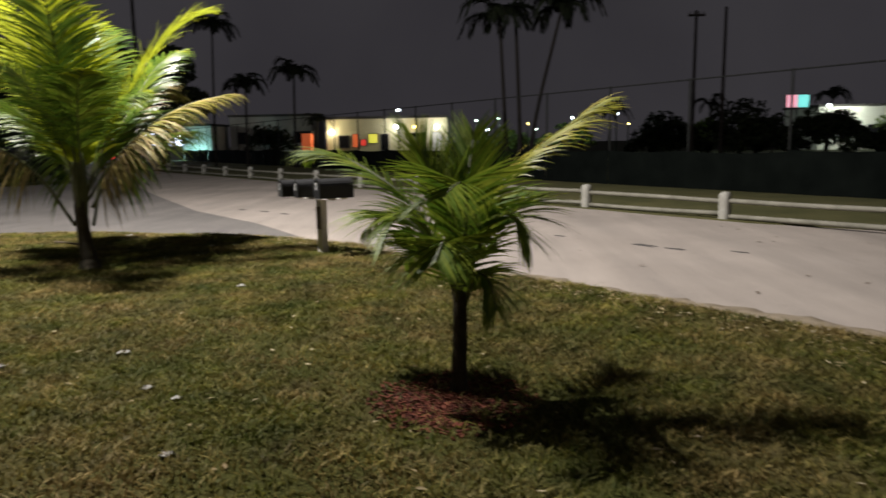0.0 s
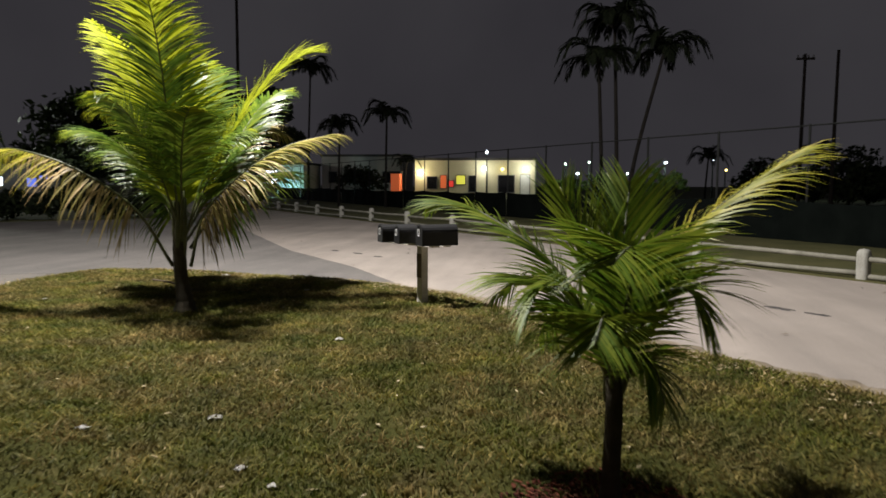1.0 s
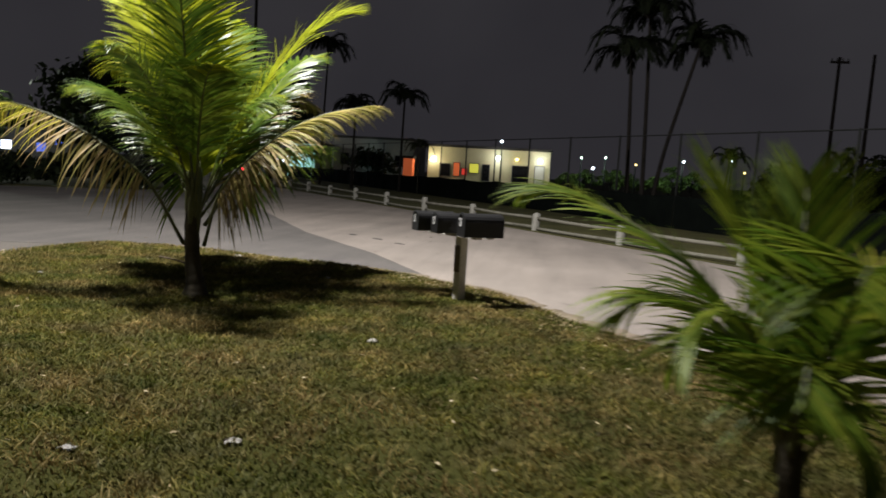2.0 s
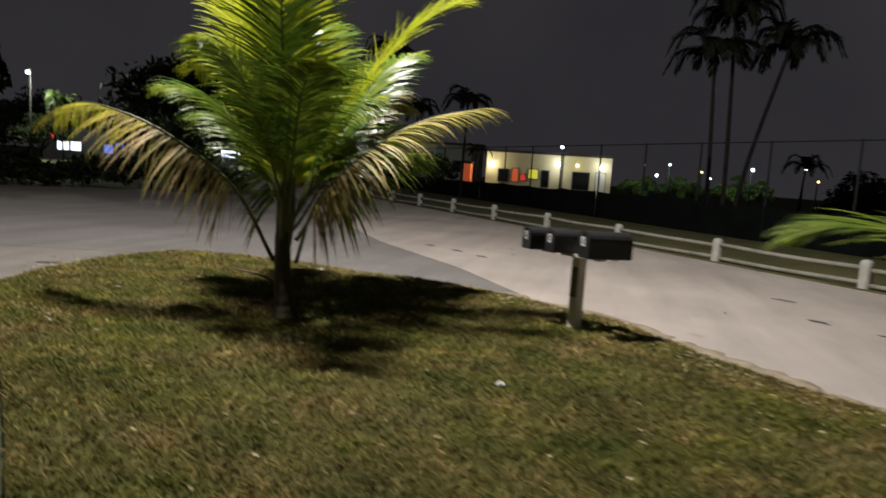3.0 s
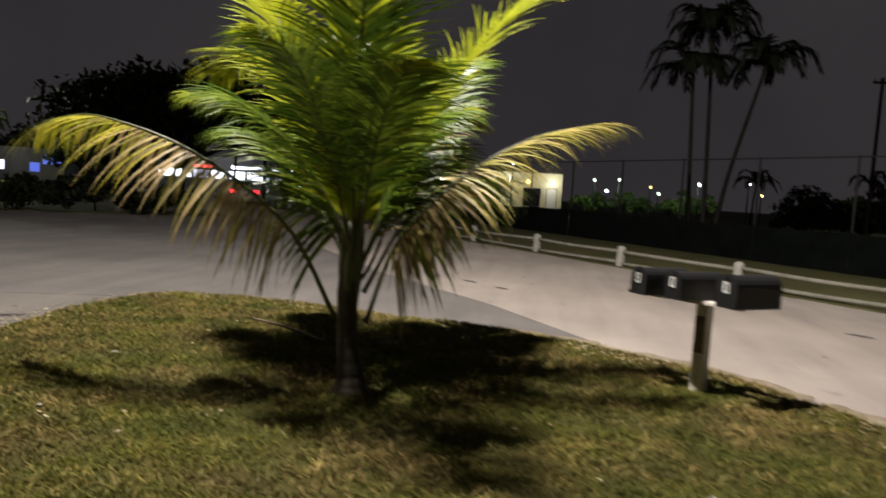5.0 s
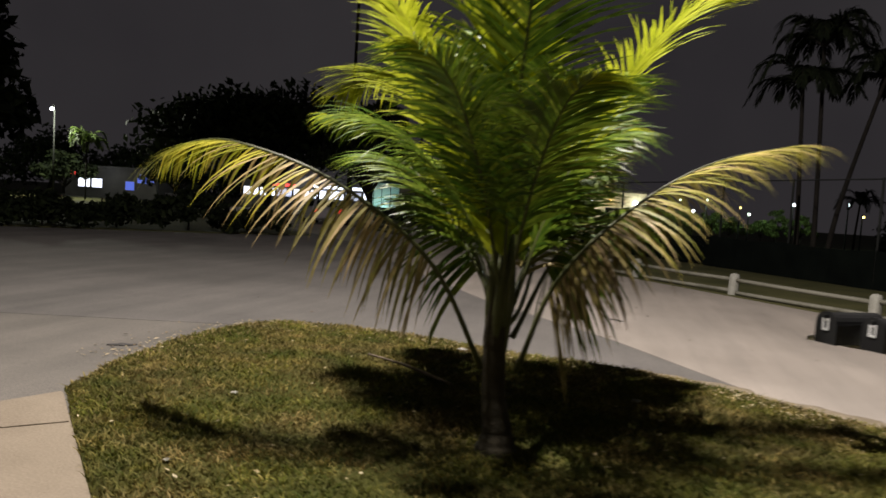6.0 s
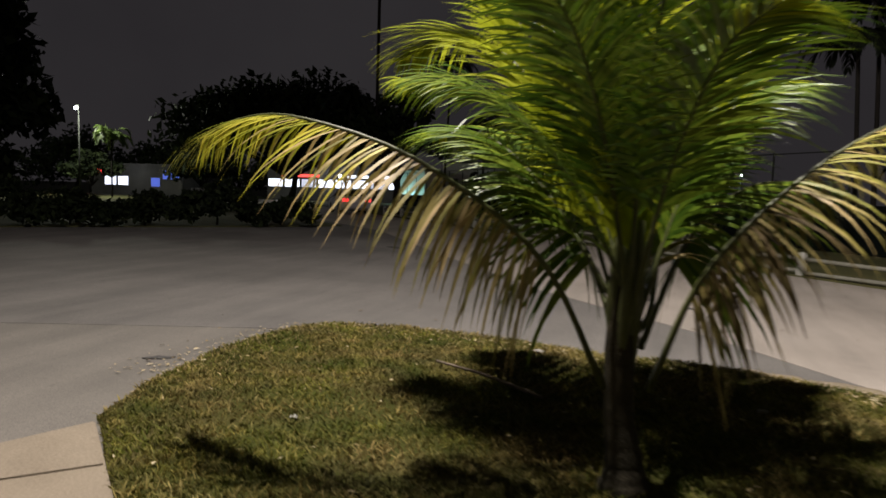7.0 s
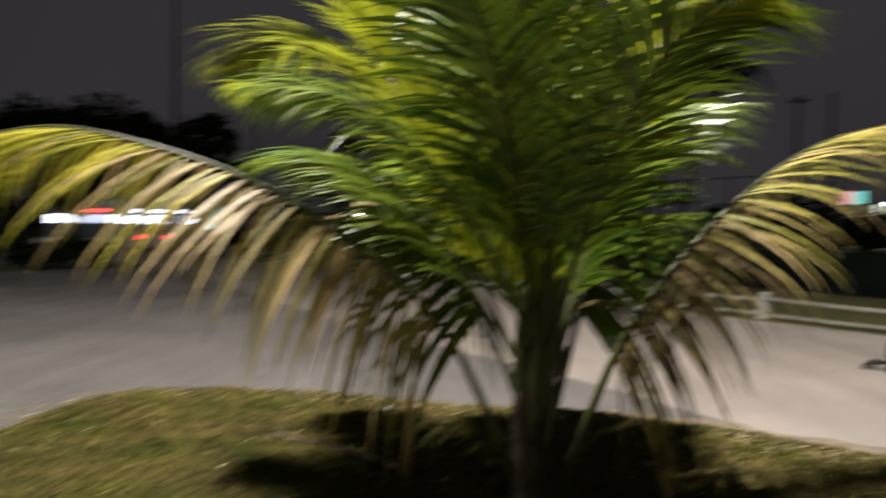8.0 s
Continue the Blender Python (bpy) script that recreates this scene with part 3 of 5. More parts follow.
def corner_palm():
    o = (-4.3, 8.93, 0.02)
    palm = thing("coconut_palm", o, "young coconut palm with lime and drying fronds on lawn", "palm tree", "young palms")
    bm = bmesh.new()
    palm_trunk(bm, [(0, 0, -0.03), (0.0, 0, 0.12), (-0.04, 0, 0.4), (-0.05, 0, 0.8), (-0.03, 0.02, 1.1)], [0.15, 0.1, 0.078, 0.075, 0.06])
    part("trunk", bm, BARK, palm, "brown ringed trunk")
    for i in range(7):
        a = i * 2.399
        c, q = math.cos(a), math.sin(a)
        bm = bmesh.new()
        tube(bm, smooth_line([(-0.05 + 0.03 * c, 0.03 * q, 0.5 + 0.04 * i), (-0.04 + 0.055 * c, 0.055 * q, 0.85 + 0.04 * i), (-0.02 + 0.06 * c, 0.06 * q, 1.2 + 0.04 * i)], 6), [0.03, 0.034, 0.036, 0.034, 0.03, 0.025, 0.014], 7)
        part("leaf_sheath", bm, STEM, palm)
    low = [
        ([(-4.42, 8.9, 0.55), (-4.75, 8.7, 1.22), (-5.3, 8.45, 1.67), (-5.9, 8.4, 1.87), (-6.3, 8.52, 1.88), (-6.6, 8.65, 1.8)], 0.56),
        ([(-4.2, 8.9, 0.55), (-3.97, 8.82, 1.17), (-3.55, 8.96, 1.64), (-3.1, 9.12, 1.94), (-2.62, 9.26, 2.08)], 0.55),
    ]
    for i, (pts, leaf) in enumerate(low):
        frond(palm, shifted(pts, o), leaf, (FROND_DRY, FROND_WITHERED_SHADE)[i], 84, 0.028, 0.5, 0.2, 0.012, 20 + i, STEM, 0.6, 0.0, 1.0, 0.45, 1.5, (FROND_YELLOW, FROND_STRAW)[i], (0.42, 0.3)[i])
    skirt = [
        [(-4.35, 9.0, 0.75), (-4.62, 9.35, 1.3), (-5.0, 9.7, 1.58), (-5.4, 10.0, 1.6)],
        [(-4.25, 9.0, 0.75), (-4.02, 9.35, 1.3), (-3.7, 9.65, 1.6), (-3.35, 9.95, 1.66)],
    ]
    for i, pts in enumerate(skirt):
        frond(palm, shifted(pts, o), 0.6, FROND_GREEN, 60, 0.045, 0.6, 0.25, 0.012, 30 + i, None, 0.8, 0.0, 0.8, 0.3, 1.2)
    F = [
        ([(-4.22, 9.0, 1.1), (-3.95, 9.25, 1.9), (-3.6, 9.55, 2.6), (-3.25, 9.8, 3.02), (-2.95, 9.97, 3.17)], 0.6, FROND_LIME, 84, 0.3, 0.1, 0.65, 0.25),
        ([(-4.3, 8.98, 1.1), (-4.36, 9.05, 1.9), (-4.5, 9.1, 2.9), (-4.75, 9.2, 3.65)], 0.74, FROND_LIME, 104, 0.28, 0.08, 0.9, 0.2),
        ([(-4.35, 9.0, 1.1), (-4.75, 9.3, 2.0), (-5.3, 9.6, 2.95), (-6.0, 9.9, 3.6)], 0.66, FROND_LIME, 84, 0.4, 0.1, 0.7, 0.2),
        ([(-4.35, 9.0, 1.1), (-4.7, 9.4, 1.85), (-5.15, 9.7, 2.4), (-5.6, 9.88, 2.56), (-5.95, 9.95, 2.42)], 0.7, FROND_LIME, 86, 0.45, 0.1, 0.8, 0.12),
        ([(-4.25, 9.1, 1.1), (-4.1, 9.7, 1.8), (-3.9, 10.3, 2.5), (-3.7, 10.8, 2.8)], 0.62, FROND_GREEN, 78, 0.4, 0.1, 0.75, 0.2),
        ([(-4.25, 9.0, 1.0), (-4.05, 9.7, 1.75), (-3.85, 10.15, 2.25), (-3.55, 10.55, 2.12)], 0.5, FROND_DRY, 60, 0.6, 0.2, 0.7, 0.1),
        ([(-4.31, 8.86, 1.15), (-4.29, 8.7, 1.8), (-4.2, 8.4, 2.65), (-4.1, 8.05, 3.2), (-4.05, 7.8, 3.45)], 0.68, FROND_GREEN, 100, 0.35, 0.08, 1.0, 0.12),
        ([(-4.36, 8.9, 1.1), (-4.65, 8.78, 1.65), (-5.05, 8.7, 2.02), (-5.5, 8.7, 2.1)], 0.58, FROND_GREEN, 84, 0.5, 0.08, 0.9, 0.1),
        ([(-4.35, 9.0, 1.1), (-4.45, 9.6, 1.9), (-4.6, 10.2, 2.7), (-4.85, 10.8, 3.2)], 0.7, FROND_GREEN, 78, 0.4, 0.1, 0.8, 0.2),
        ([(-4.4, 9.05, 1.0), (-4.7, 9.8, 1.6), (-5.2, 10.6, 1.95), (-5.6, 11.2, 1.9)], 0.75, FROND_GREEN, 84, 0.3, 0.15, 1.0, 0.1),
        ([(-4.2, 9.05, 1.0), (-4.15, 9.9, 1.65), (-4.1, 10.8, 1.95), (-3.95, 11.5, 1.85)], 0.75, FROND_GREEN, 84, 0.3, 0.15, 1.0, 0.1),
        ([(-4.27, 8.86, 1.1), (-4.15, 8.65, 1.7), (-3.98, 8.42, 2.15), (-3.8, 8.22, 2.3)], 0.63, FROND_GREEN, 76, 0.5, 0.08, 0.95, 0.1),
        ([(-4.34, 8.86, 1.1), (-4.45, 8.62, 1.75), (-4.6, 8.38, 2.25), (-4.78, 8.15, 2.45)], 0.63, FROND_GREEN, 76, 0.5, 0.08, 0.95, 0.1),
        ([(-4.24, 8.95, 1.0), (-4.1, 9.0, 1.5), (-3.9, 9.1, 1.95), (-3.6, 9.25, 2.15)], 0.6, FROND_GREEN, 70, 0.6, 0.1, 0.9, 0.05),
        ([(-4.4, 8.95, 1.0), (-4.75, 9.15, 1.5), (-5.15, 9.35, 1.85), (-5.6, 9.6, 1.9)], 0.62, FROND_GREEN, 70, 0.5, 0.1, 0.9, 0.1),
    ]
    for i, (pts, leaf, mat, n, sag, bare, spread, lift) in enumerate(F):
        # Green fronds switch to lime near the tip: lit ends put into colour.
        frond(palm, shifted([(-4.3, 8.93, 0.8)] + pts, o), leaf * 1.05, mat, int(n * 1.25), 0.065 if i in (1, 2, 4, 8, 9, 10) else 0.033, sag, 0.31 if i < 9 else 0.4, 0.012, 40 + i, None, spread, lift, 0.25, tip_mat=FROND_LIME if mat is FROND_GREEN else None, tip_from=0.62 if i == 6 else 0.9)


def small_palm():
    o = (0.17, 4.53, 0.02)
    palm = thing("coconut_palm", o, "small slim coconut palm in a ring of red mulch", "palm tree", "young palms")
    bm = bmesh.new()
    palm_trunk(bm, [(0, -0.09, -0.03), (0.0, -0.085, 0.15), (0.01, -0.05, 0.45), (0.0, 0, 0.8)], [0.06, 0.045, 0.042, 0.035], True, 10)
    part("trunk", bm, BARK, palm, "slim brown trunk")
    for i in range(4):
        a = i * 2.1
        bm = bmesh.new()
        c, s = math.cos(a), math.sin(a)
        tube(bm, [(0.025 * c, 0.025 * s, 0.4 + 0.06 * i), (0.045 * c, 0.045 * s, 0.62 + 0.05 * i), (0.04 * c, 0.04 * s, 0.82 + 0.05 * i)], [0.02, 0.018, 0.01], 6)
        part("leaf_sheath", bm, STEM, palm)
    F = [
        ([(0.2, 4.5, 0.7), (0.36, 4.42, 1.15), (0.6, 4.47, 1.4), (0.8, 4.54, 1.54), (0.97, 4.58, 1.66)], 0.4, FROND_YELLOW, 50, 0.55, 0.18, 0.75, 0.1),
        ([(0.15, 4.55, 0.66), (-0.1, 4.7, 1.1), (-0.45, 4.95, 1.34), (-0.68, 5.1, 1.41), (-0.82, 5.2, 1.38)], 0.34, FROND_MID, 52, 0.35, 0.2, 0.6, 0.06),
        ([(0.17, 4.55, 0.7), (0.1, 4.65, 1.1), (-0.08, 4.8, 1.5)], 0.45, FROND_MID, 42, 0.2, 0.15, 0.6, 0.2),
        ([(0.2, 4.55, 0.7), (0.22, 4.7, 1.1), (0.28, 4.95, 1.53)], 0.45, FROND_MID, 42, 0.2, 0.15, 0.6, 0.2),
        ([(0.18, 4.48, 0.7), (0.22, 4.3, 1.08), (0.2, 4.12, 1.26), (0.1, 3.97, 1.2)], 0.5, FROND_MID, 44, 0.35, 0.15, 1.0, 0.1),
        ([(0.17, 4.48, 0.55), (0.14, 4.36, 0.85), (0.1, 4.22, 0.95), (0.06, 4.1, 0.86)], 0.46, FROND_MID, 40, 0.4, 0.12, 1.0, 0.0),
        ([(0.2, 4.5, 0.62), (0.34, 4.42, 0.98), (0.46, 4.34, 1.06), (0.55, 4.26, 0.95)], 0.46, FROND_MID, 42, 0.4, 0.12, 0.9, 0.1),
        ([(0.15, 4.5, 0.62), (0.0, 4.45, 0.98), (-0.14, 4.4, 1.06), (-0.24, 4.34, 0.98)], 0.42, FROND_MID, 40, 0.4, 0.12, 0.9, 0.1),
        ([(0.2, 4.55, 0.6), (0.3, 4.75, 0.95), (0.42, 4.95, 1.1), (0.55, 5.1, 1.05)], 0.45, FROND_MID, 40, 0.4, 0.12, 0.9, 0.1),
        ([(0.15, 4.55, 0.62), (-0.05, 4.66, 0.95), (-0.25, 4.78, 1.04), (-0.42, 4.88, 0.92)], 0.44, FROND_MID, 44, 0.5, 0.12, 0.9, 0.05),
        ([(0.16, 4.56, 0.6), (0.04, 4.72, 0.84), (-0.08, 4.86, 0.86), (-0.18, 4.96, 0.7)], 0.42, FROND_MID, 40, 0.5, 0.12, 0.9, 0.05),
        ([(0.2, 4.5, 0.5), (0.27, 4.42, 0.72), (0.34, 4.36, 0.7), (0.38, 4.3, 0.55)], 0.36, FROND_MID, 32, 0.6, 0.15, 0.8, 0.0),
    ]
    for i, (pts, leaf, mat, n, sag, bare, spread, lift) in enumerate(F):
        frond(palm, shifted(pts, o), leaf, mat, int(n * 1.35), 0.023, sag * 0.75, bare, 0.008, 60 + i, None, spread, lift, 0.6)


corner_palm()
small_palm()


def mulch_bed():
    r = np.random.default_rng(9)
    V, F = [], []
    for _ in range(1700):
        a, d = r.uniform(0, 6.283), 0.43 * r.uniform(0, 1) ** 0.75 * (1 + 0.18 * math.sin(3 * r.uniform(0, 6.283)))
        x, y = 0.12 + d * math.cos(a), 4.3 + d * math.sin(a)
        z = lawn_height(x, y) + 0.012 * r.uniform(0, 1)
        b, l, w = r.uniform(0, 6.283), r.uniform(0.008, 0.026), r.uniform(0.004, 0.008)
        dx, dy, tz = math.cos(b), math.sin(b), r.uniform(-0.012, 0.014)
        o = len(V)
        for s, u, h in ((-1, -1, 0), (-1, 1, 0), (1, 1, tz), (1, -1, tz)):
            V.append((x + dx * l * s - dy * w * u, y + dy * l * s + dx * w * u, z + h))
        for s, u, h in ((-1, -1, 0), (-1, 1, 0), (1, 1, tz), (1, -1, tz)):
            V.append((x + dx * l * s - dy * w * u, y + dy * l * s + dx * w * u, z + h + 0.006))
        F += [(o, o + 1, o + 2, o + 3), (o + 7, o + 6, o + 5, o + 4)] + [(o + k, o + 4 + k, o + 4 + (k + 1) % 4, o + (k + 1) % 4) for k in range(4)]
    tagged(raw("mulch", V, F, MULCH), "red wood-chip mulch round the small palm", "mulch", "", "stuff")


mulch_bed()


# ---- letter boxes ----
def arch_section(w, h, n=9):
    """The outline of an arched box end."""
    r = w / 2
    return [(-r, 0), (r, 0)] + [(r * math.cos(math.pi * k / n), h - r + r * math.sin(math.pi * k / n)) for k in range(n + 1)]


def prism(bm, outline, y0, y1):
    a = [bm.verts.new((x, y0, z)) for x, z in outline]
    b = [bm.verts.new((x, y1, z)) for x, z in outline]
    for i in range(len(outline)):
        j = (i + 1) % len(outline)
        bm.faces.new((a[i], a[j], b[j], b[i]))
    bm.faces.new(a[::-1])
    bm.faces.new(b)
    bmesh.ops.recalc_face_normals(bm, faces=bm.faces)
    return bm


BOX_TURN = -58.0


def letter_box(place, w, h, length, label):
    t = thing("mailbox", place, label, "mailbox", "mailboxes on the post", BOX_TURN)
    bm = bmesh.new()
    prism(bm, arch_section(w, h), 0.012, length)
    part("shell", bm, BLACK_STEEL, t)
    bm = bmesh.new()
    prism(bm, arch_section(w + 0.012, h + 0.008), -0.006, 0.016)
    door = part("door", bm, BLACK_STEEL, t)
    bm = bmesh.new()
    box(bm, (0.02, 0.02, 0.03), (0, -0.016, h - 0.03), 0, 0.004)
    part("latch", bm, BLACK_STEEL, door)
    bm = bmesh.new()
    box(bm, (0.055, 0.004, 0.085), (0.0, -0.011, h * 0.62), 0)
    plate = part("plate", bm, PLATE_WHITE, door, "white plate with a dark mark")
    bm = bmesh.new()
    box(bm, (0.02, 0.003, 0.05), (0.004, -0.0155, h * 0.62), 0)
    part("mark", bm, BLACK_STEEL, door)
    bm = bmesh.new()
    box(bm, (0.006, 0.16, 0.02), (w / 2 + 0.006, 0.16, h * 0.62), 0, 0.002)
    part("flag_arm", bm, BLACK_STEEL, t)
    return t


letter_box((-1.60, 9.42, 0.785), 0.19, 0.25, 0.46, "black arched steel mailbox with white plate, biggest of three")
letter_box((-1.93, 9.72, 0.785), 0.165, 0.22, 0.45, "black arched steel mailbox between two others")
letter_box((-2.175, 9.88, 0.785), 0.165, 0.22, 0.45, "black arched steel mailbox at the end of the board")


def mailbox_stand():
    t = thing("mailbox_stand", (-1.64, 9.88, 0), "white-painted worn wooden mailbox post with boards", "mailbox post", "", -42)
    bm = bmesh.new()
    box(bm, (0.1, 0.1, 0.795), (0, 0, 0.3575), 0, 0.006)
    part("post", bm, MAIL_WOOD, t)
    bm = bmesh.new()
    box(bm, (0.085, 0.012, 0.3), (-0.0, -0.054, 0.5), 0, 0.003)
    part("bare_patch", bm, BARE_WOOD, t, "bare brown board on the post")
    for k, dy in enumerate((-0.08, 0.1)):
        bm = bmesh.new()
        box(bm, (1.02, 0.1, 0.03), (-0.14, dy, 0.767), 0, 0.004)
        part("cross_board", bm, MAIL_WOOD, t)
    return t


mailbox_stand()


# ---- low rail fence along the road ----
def rail_fence():
    t = thing("rail_fence", (0, 0, 0), "low weathered white post-and-rail roadside fence", "fence")
    ang = math.degrees(math.atan2(2.66, -1.98))
    bm = bmesh.new()
    n, r = 12, 0.095
    zs = [(-0.1, r), (0.42, r), (0.475, r * 0.93), (0.51, r * 0.68), (0.525, 0.001)]
    rows = [[bm.verts.new((rr * math.copysign(abs(math.cos(a)) ** 0.6, math.cos(a)), rr * math.copysign(abs(math.sin(a)) ** 0.6, math.sin(a)), z)) for a in [2 * math.pi * (k + 0.5) / n for k in range(n)]] for z, rr in zs]
    for a, b in zip(rows, rows[1:]):
        for k in range(n):
            bm.faces.new((a[k], a[(k + 1) % n], b[(k + 1) % n], b[k])).smooth = True
    first = part("post", bm, POST_PAINT, t)
    r2 = random.Random(5)
    at = [(4.9 - 1.98 * k, 13.24 + 2.66 * k) for k in range(-4, 13)]
    for i, (x, y) in enumerate(at):
        ob = first if i == 0 else new("post", first.data)
        ob.parent = t
        ob.matrix_basis = pose(x, y, r2.uniform(-0.03, 0.01), r2.uniform(-2, 2), r2.uniform(-2, 2), ang)
    for (x0, y0), (x1, y1) in zip(at, at[1:]):
        for z in (0.36, 0.1):
            dz0, dz1 = r2.uniform(-0.03, 0.02), r2.uniform(-0.03, 0.02)
            bm = bmesh.new()
            pts = [(x0, y0, z + dz0), ((x0 + x1) / 2, (y0 + y1) / 2, z - 0.015), (x1, y1, z + dz1)]
            tube(bm, smooth_line(pts, 6), 0.042, 8)
            part("rail", bm, RAIL_PAINT, t)


rail_fence()


# ---- tall court fence with dark screen ----
def court_fence():
    t = thing("court_fence", (0, 0, 0), "tall wire court fence with a black windscreen along the bottom", "fence")
    o, d = np.array([8.4, 18.6]), np.array([-0.555, 0.832])
    nrm = np.array([d[1], -d[0]])
    step = 3.05
    ks = range(-9, 22)
    posts = [o + d * step * k for k in ks]
    first = None
    for x, y in posts:
        if first is None:
            bm = bmesh.new()
            tube(bm, [(0, 0, -0.1), (0, 0, 3.1)], 0.035, 8)
            first = ob = part("fence_post", bm, FENCE_DARK, t)
        else:
            ob = new("fence_post", first.data)
            ob.parent = t
        ob.location = (x, y, 0)
    for z, r in ((3.06, 0.02), (0.08, 0.012)):
        bm = bmesh.new()
        tube(bm, [(posts[0][0], posts[0][1], z), (posts[-1][0], posts[-1][1], z)], r, 6)
        part("fence_rail", bm, FENCE_DARK, t)
    r = np.random.default_rng(3)
    for a, b in zip(posts, posts[1:]):
        bm = bmesh.new()
        top = 1.1 + r.uniform(-0.04, 0.04)
        cols = []
        for i in range(9):
            f = i / 8
            p = a + (b - a) * f - nrm * 0.05 + nrm * 0.03 * math.sin(f * 9 + a[0])
            sagz = top - 0.05 * math.sin(math.pi * f)
            cols.append([bm.verts.new((p[0] + nrm[0] * e, p[1] + nrm[1] * e, z)) for e, z in ((0, 0.03), (0, sagz), (-0.012, sagz), (-0.012, 0.03))])
        for c, e in zip(cols, cols[1:]):
            for k in range(4):
                bm.faces.new((c[k], c[(k + 1) % 4], e[(k + 1) % 4], e[k]))
        bm.faces.new(cols[0])
        bm.faces.new(cols[-1][::-1])
        bmesh.ops.recalc_face_normals(bm, faces=bm.faces)
        part("screen_panel", bm, SCREEN, t)


court_fence()


# ---- street lamp over the corner ----
def street_lamp_here():
    t = thing("street_lamp", (-11.2, 7.2, 0), "tall grey street lamp with a long arm and tilted flood head", "street lamp")
    bm = bmesh.new()
    tube(bm, [(0, 0, -0.3), (0, 0, 5), (0, 0, 11.2)], [0.15, 0.12, 0.08], 12)
    part("pole", bm, GALV, t)
    bm = bmesh.new()
    tube(bm, smooth_line([(0, 0, 10.6), (2.6, 0.8, 11.3), (5.1, 1.4, 11.2)], 10), 0.045, 8)
    part("arm", bm, GALV, t)
    bm = bmesh.new()
    box(bm, (0.46, 0.46, 0.12), (0, 0, 0.1), 0, 0.03)
    head = part("lamp_head", bm, GALV, t)
    head.matrix_basis = Matrix.Translation((11.2, -7.2, 0)) @ look(LAMP, LAMP_AIM)


street_lamp_here()


# ---- far palms, trees and bushes ----
def tall_palm(place, height, lean, size, seed, label, mat=None, n=13, leaflets=20):
    r = np.random.default_rng(seed)
    t = thing("palm_tree", place, label, "palm tree", "tall far palms")
    top = (lean[0], lean[1], height)
    bm = bmesh.new()
    palm_trunk(bm, [(0, 0, -0.2), (lean[0] * 0.3, lean[1] * 0.3, height * 0.4), top], [0.1, 0.075, 0.06], False, 8)
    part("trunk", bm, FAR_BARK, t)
    for i in range(n):
        a = i * 2.399 + r.uniform(-0.25, 0.25)
        el = r.uniform(-0.35, 1.0)
        L = size * r.uniform(0.8, 1.1)
        c, s = math.cos(a), math.sin(a)
        rise = math.sin(el) * L
        out = math.cos(el * 0.8) * L
        pts = [top, (top[0] + c * out * 0.35, top[1] + s * out * 0.35, height + 0.25 * L + rise * 0.3), (top[0] + c * out * 0.75, top[1] + s * out * 0.75, height + 0.2 * L + rise * 0.4), (top[0] + c * out, top[1] + s * out, height - 0.2 * L + rise * 0.4)]
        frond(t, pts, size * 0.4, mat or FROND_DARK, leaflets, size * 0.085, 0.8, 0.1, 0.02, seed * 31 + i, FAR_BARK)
    return t


def leafy(verts, faces, r, c, rad, n, leaf):
    """Adds a clump of small leaves round c."""
    d = r.normal(size=(n, 3))
    d /= np.linalg.norm(d, axis=1)[:, None]
    p = np.array(c) + d * np.array(rad) * (r.uniform(0.25, 1.0, n) ** 0.45)[:, None]
    a = r.normal(size=(n, 3))
    a /= np.linalg.norm(a, axis=1)[:, None]
    b = np.cross(a, r.normal(size=(n, 3)))
    b /= np.linalg.norm(b, axis=1)[:, None]
    s = leaf * r.uniform(0.6, 1.4, n)[:, None]
    o = len(verts)
    q = np.stack([p - a * s, p + b * s * 0.5, p + a * s, p - b * s * 0.5], 1).reshape(-1, 3)
    verts.extend(q)
    faces.extend((o + 4 * i, o + 4 * i + 1, o + 4 * i + 2, o + 4 * i + 3) for i in range(n))


def tree(place, height, spread, seed, label, clumps=26, leaves=70, leaf=0.22, mat=None, base=0.35, name="tree", depth=None):
    r = np.random.default_rng(seed)
    t = thing(name, place, label, name.replace("_", " "))
    bm = bmesh.new()
    tube(bm, smooth_line([(0, 0, -0.2), (0.1 * spread * r.uniform(-1, 1), 0, height * 0.25), (0, 0, height * 0.6)], 6), list(np.linspace(0.035 * height, 0.012 * height, 7)), 8)
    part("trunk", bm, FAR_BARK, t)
    V, F = [], []
    bm = bmesh.new()
    dp = depth or spread
    for i in range(clumps):
        a, d = i * 2.399, math.sqrt((i + 0.5) / clumps)
        z = height * (base + (0.98 - base) * (1 - 0.75 * d ** 2.2) * r.uniform(0.55, 1.0))
        c = (spread * d * math.cos(a) * 0.85, dp * d * math.sin(a) * 0.85, z)
        if i % 2 == 0:
            tube(bm, smooth_line([(0, 0, height * 0.22), (c[0] * 0.5, c[1] * 0.5, (height * 0.3 + z) / 2), c], 5), list(np.linspace(0.014 * height, 0.003 * height, 6)), 5)
        k = spread * r.uniform(0.2, 0.34)
        leafy(V, F, r, c, (k, k * dp / spread, k * 0.7), leaves, leaf)
    part("branch_work", bm, FAR_BARK, t)
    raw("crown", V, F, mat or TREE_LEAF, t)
    return t


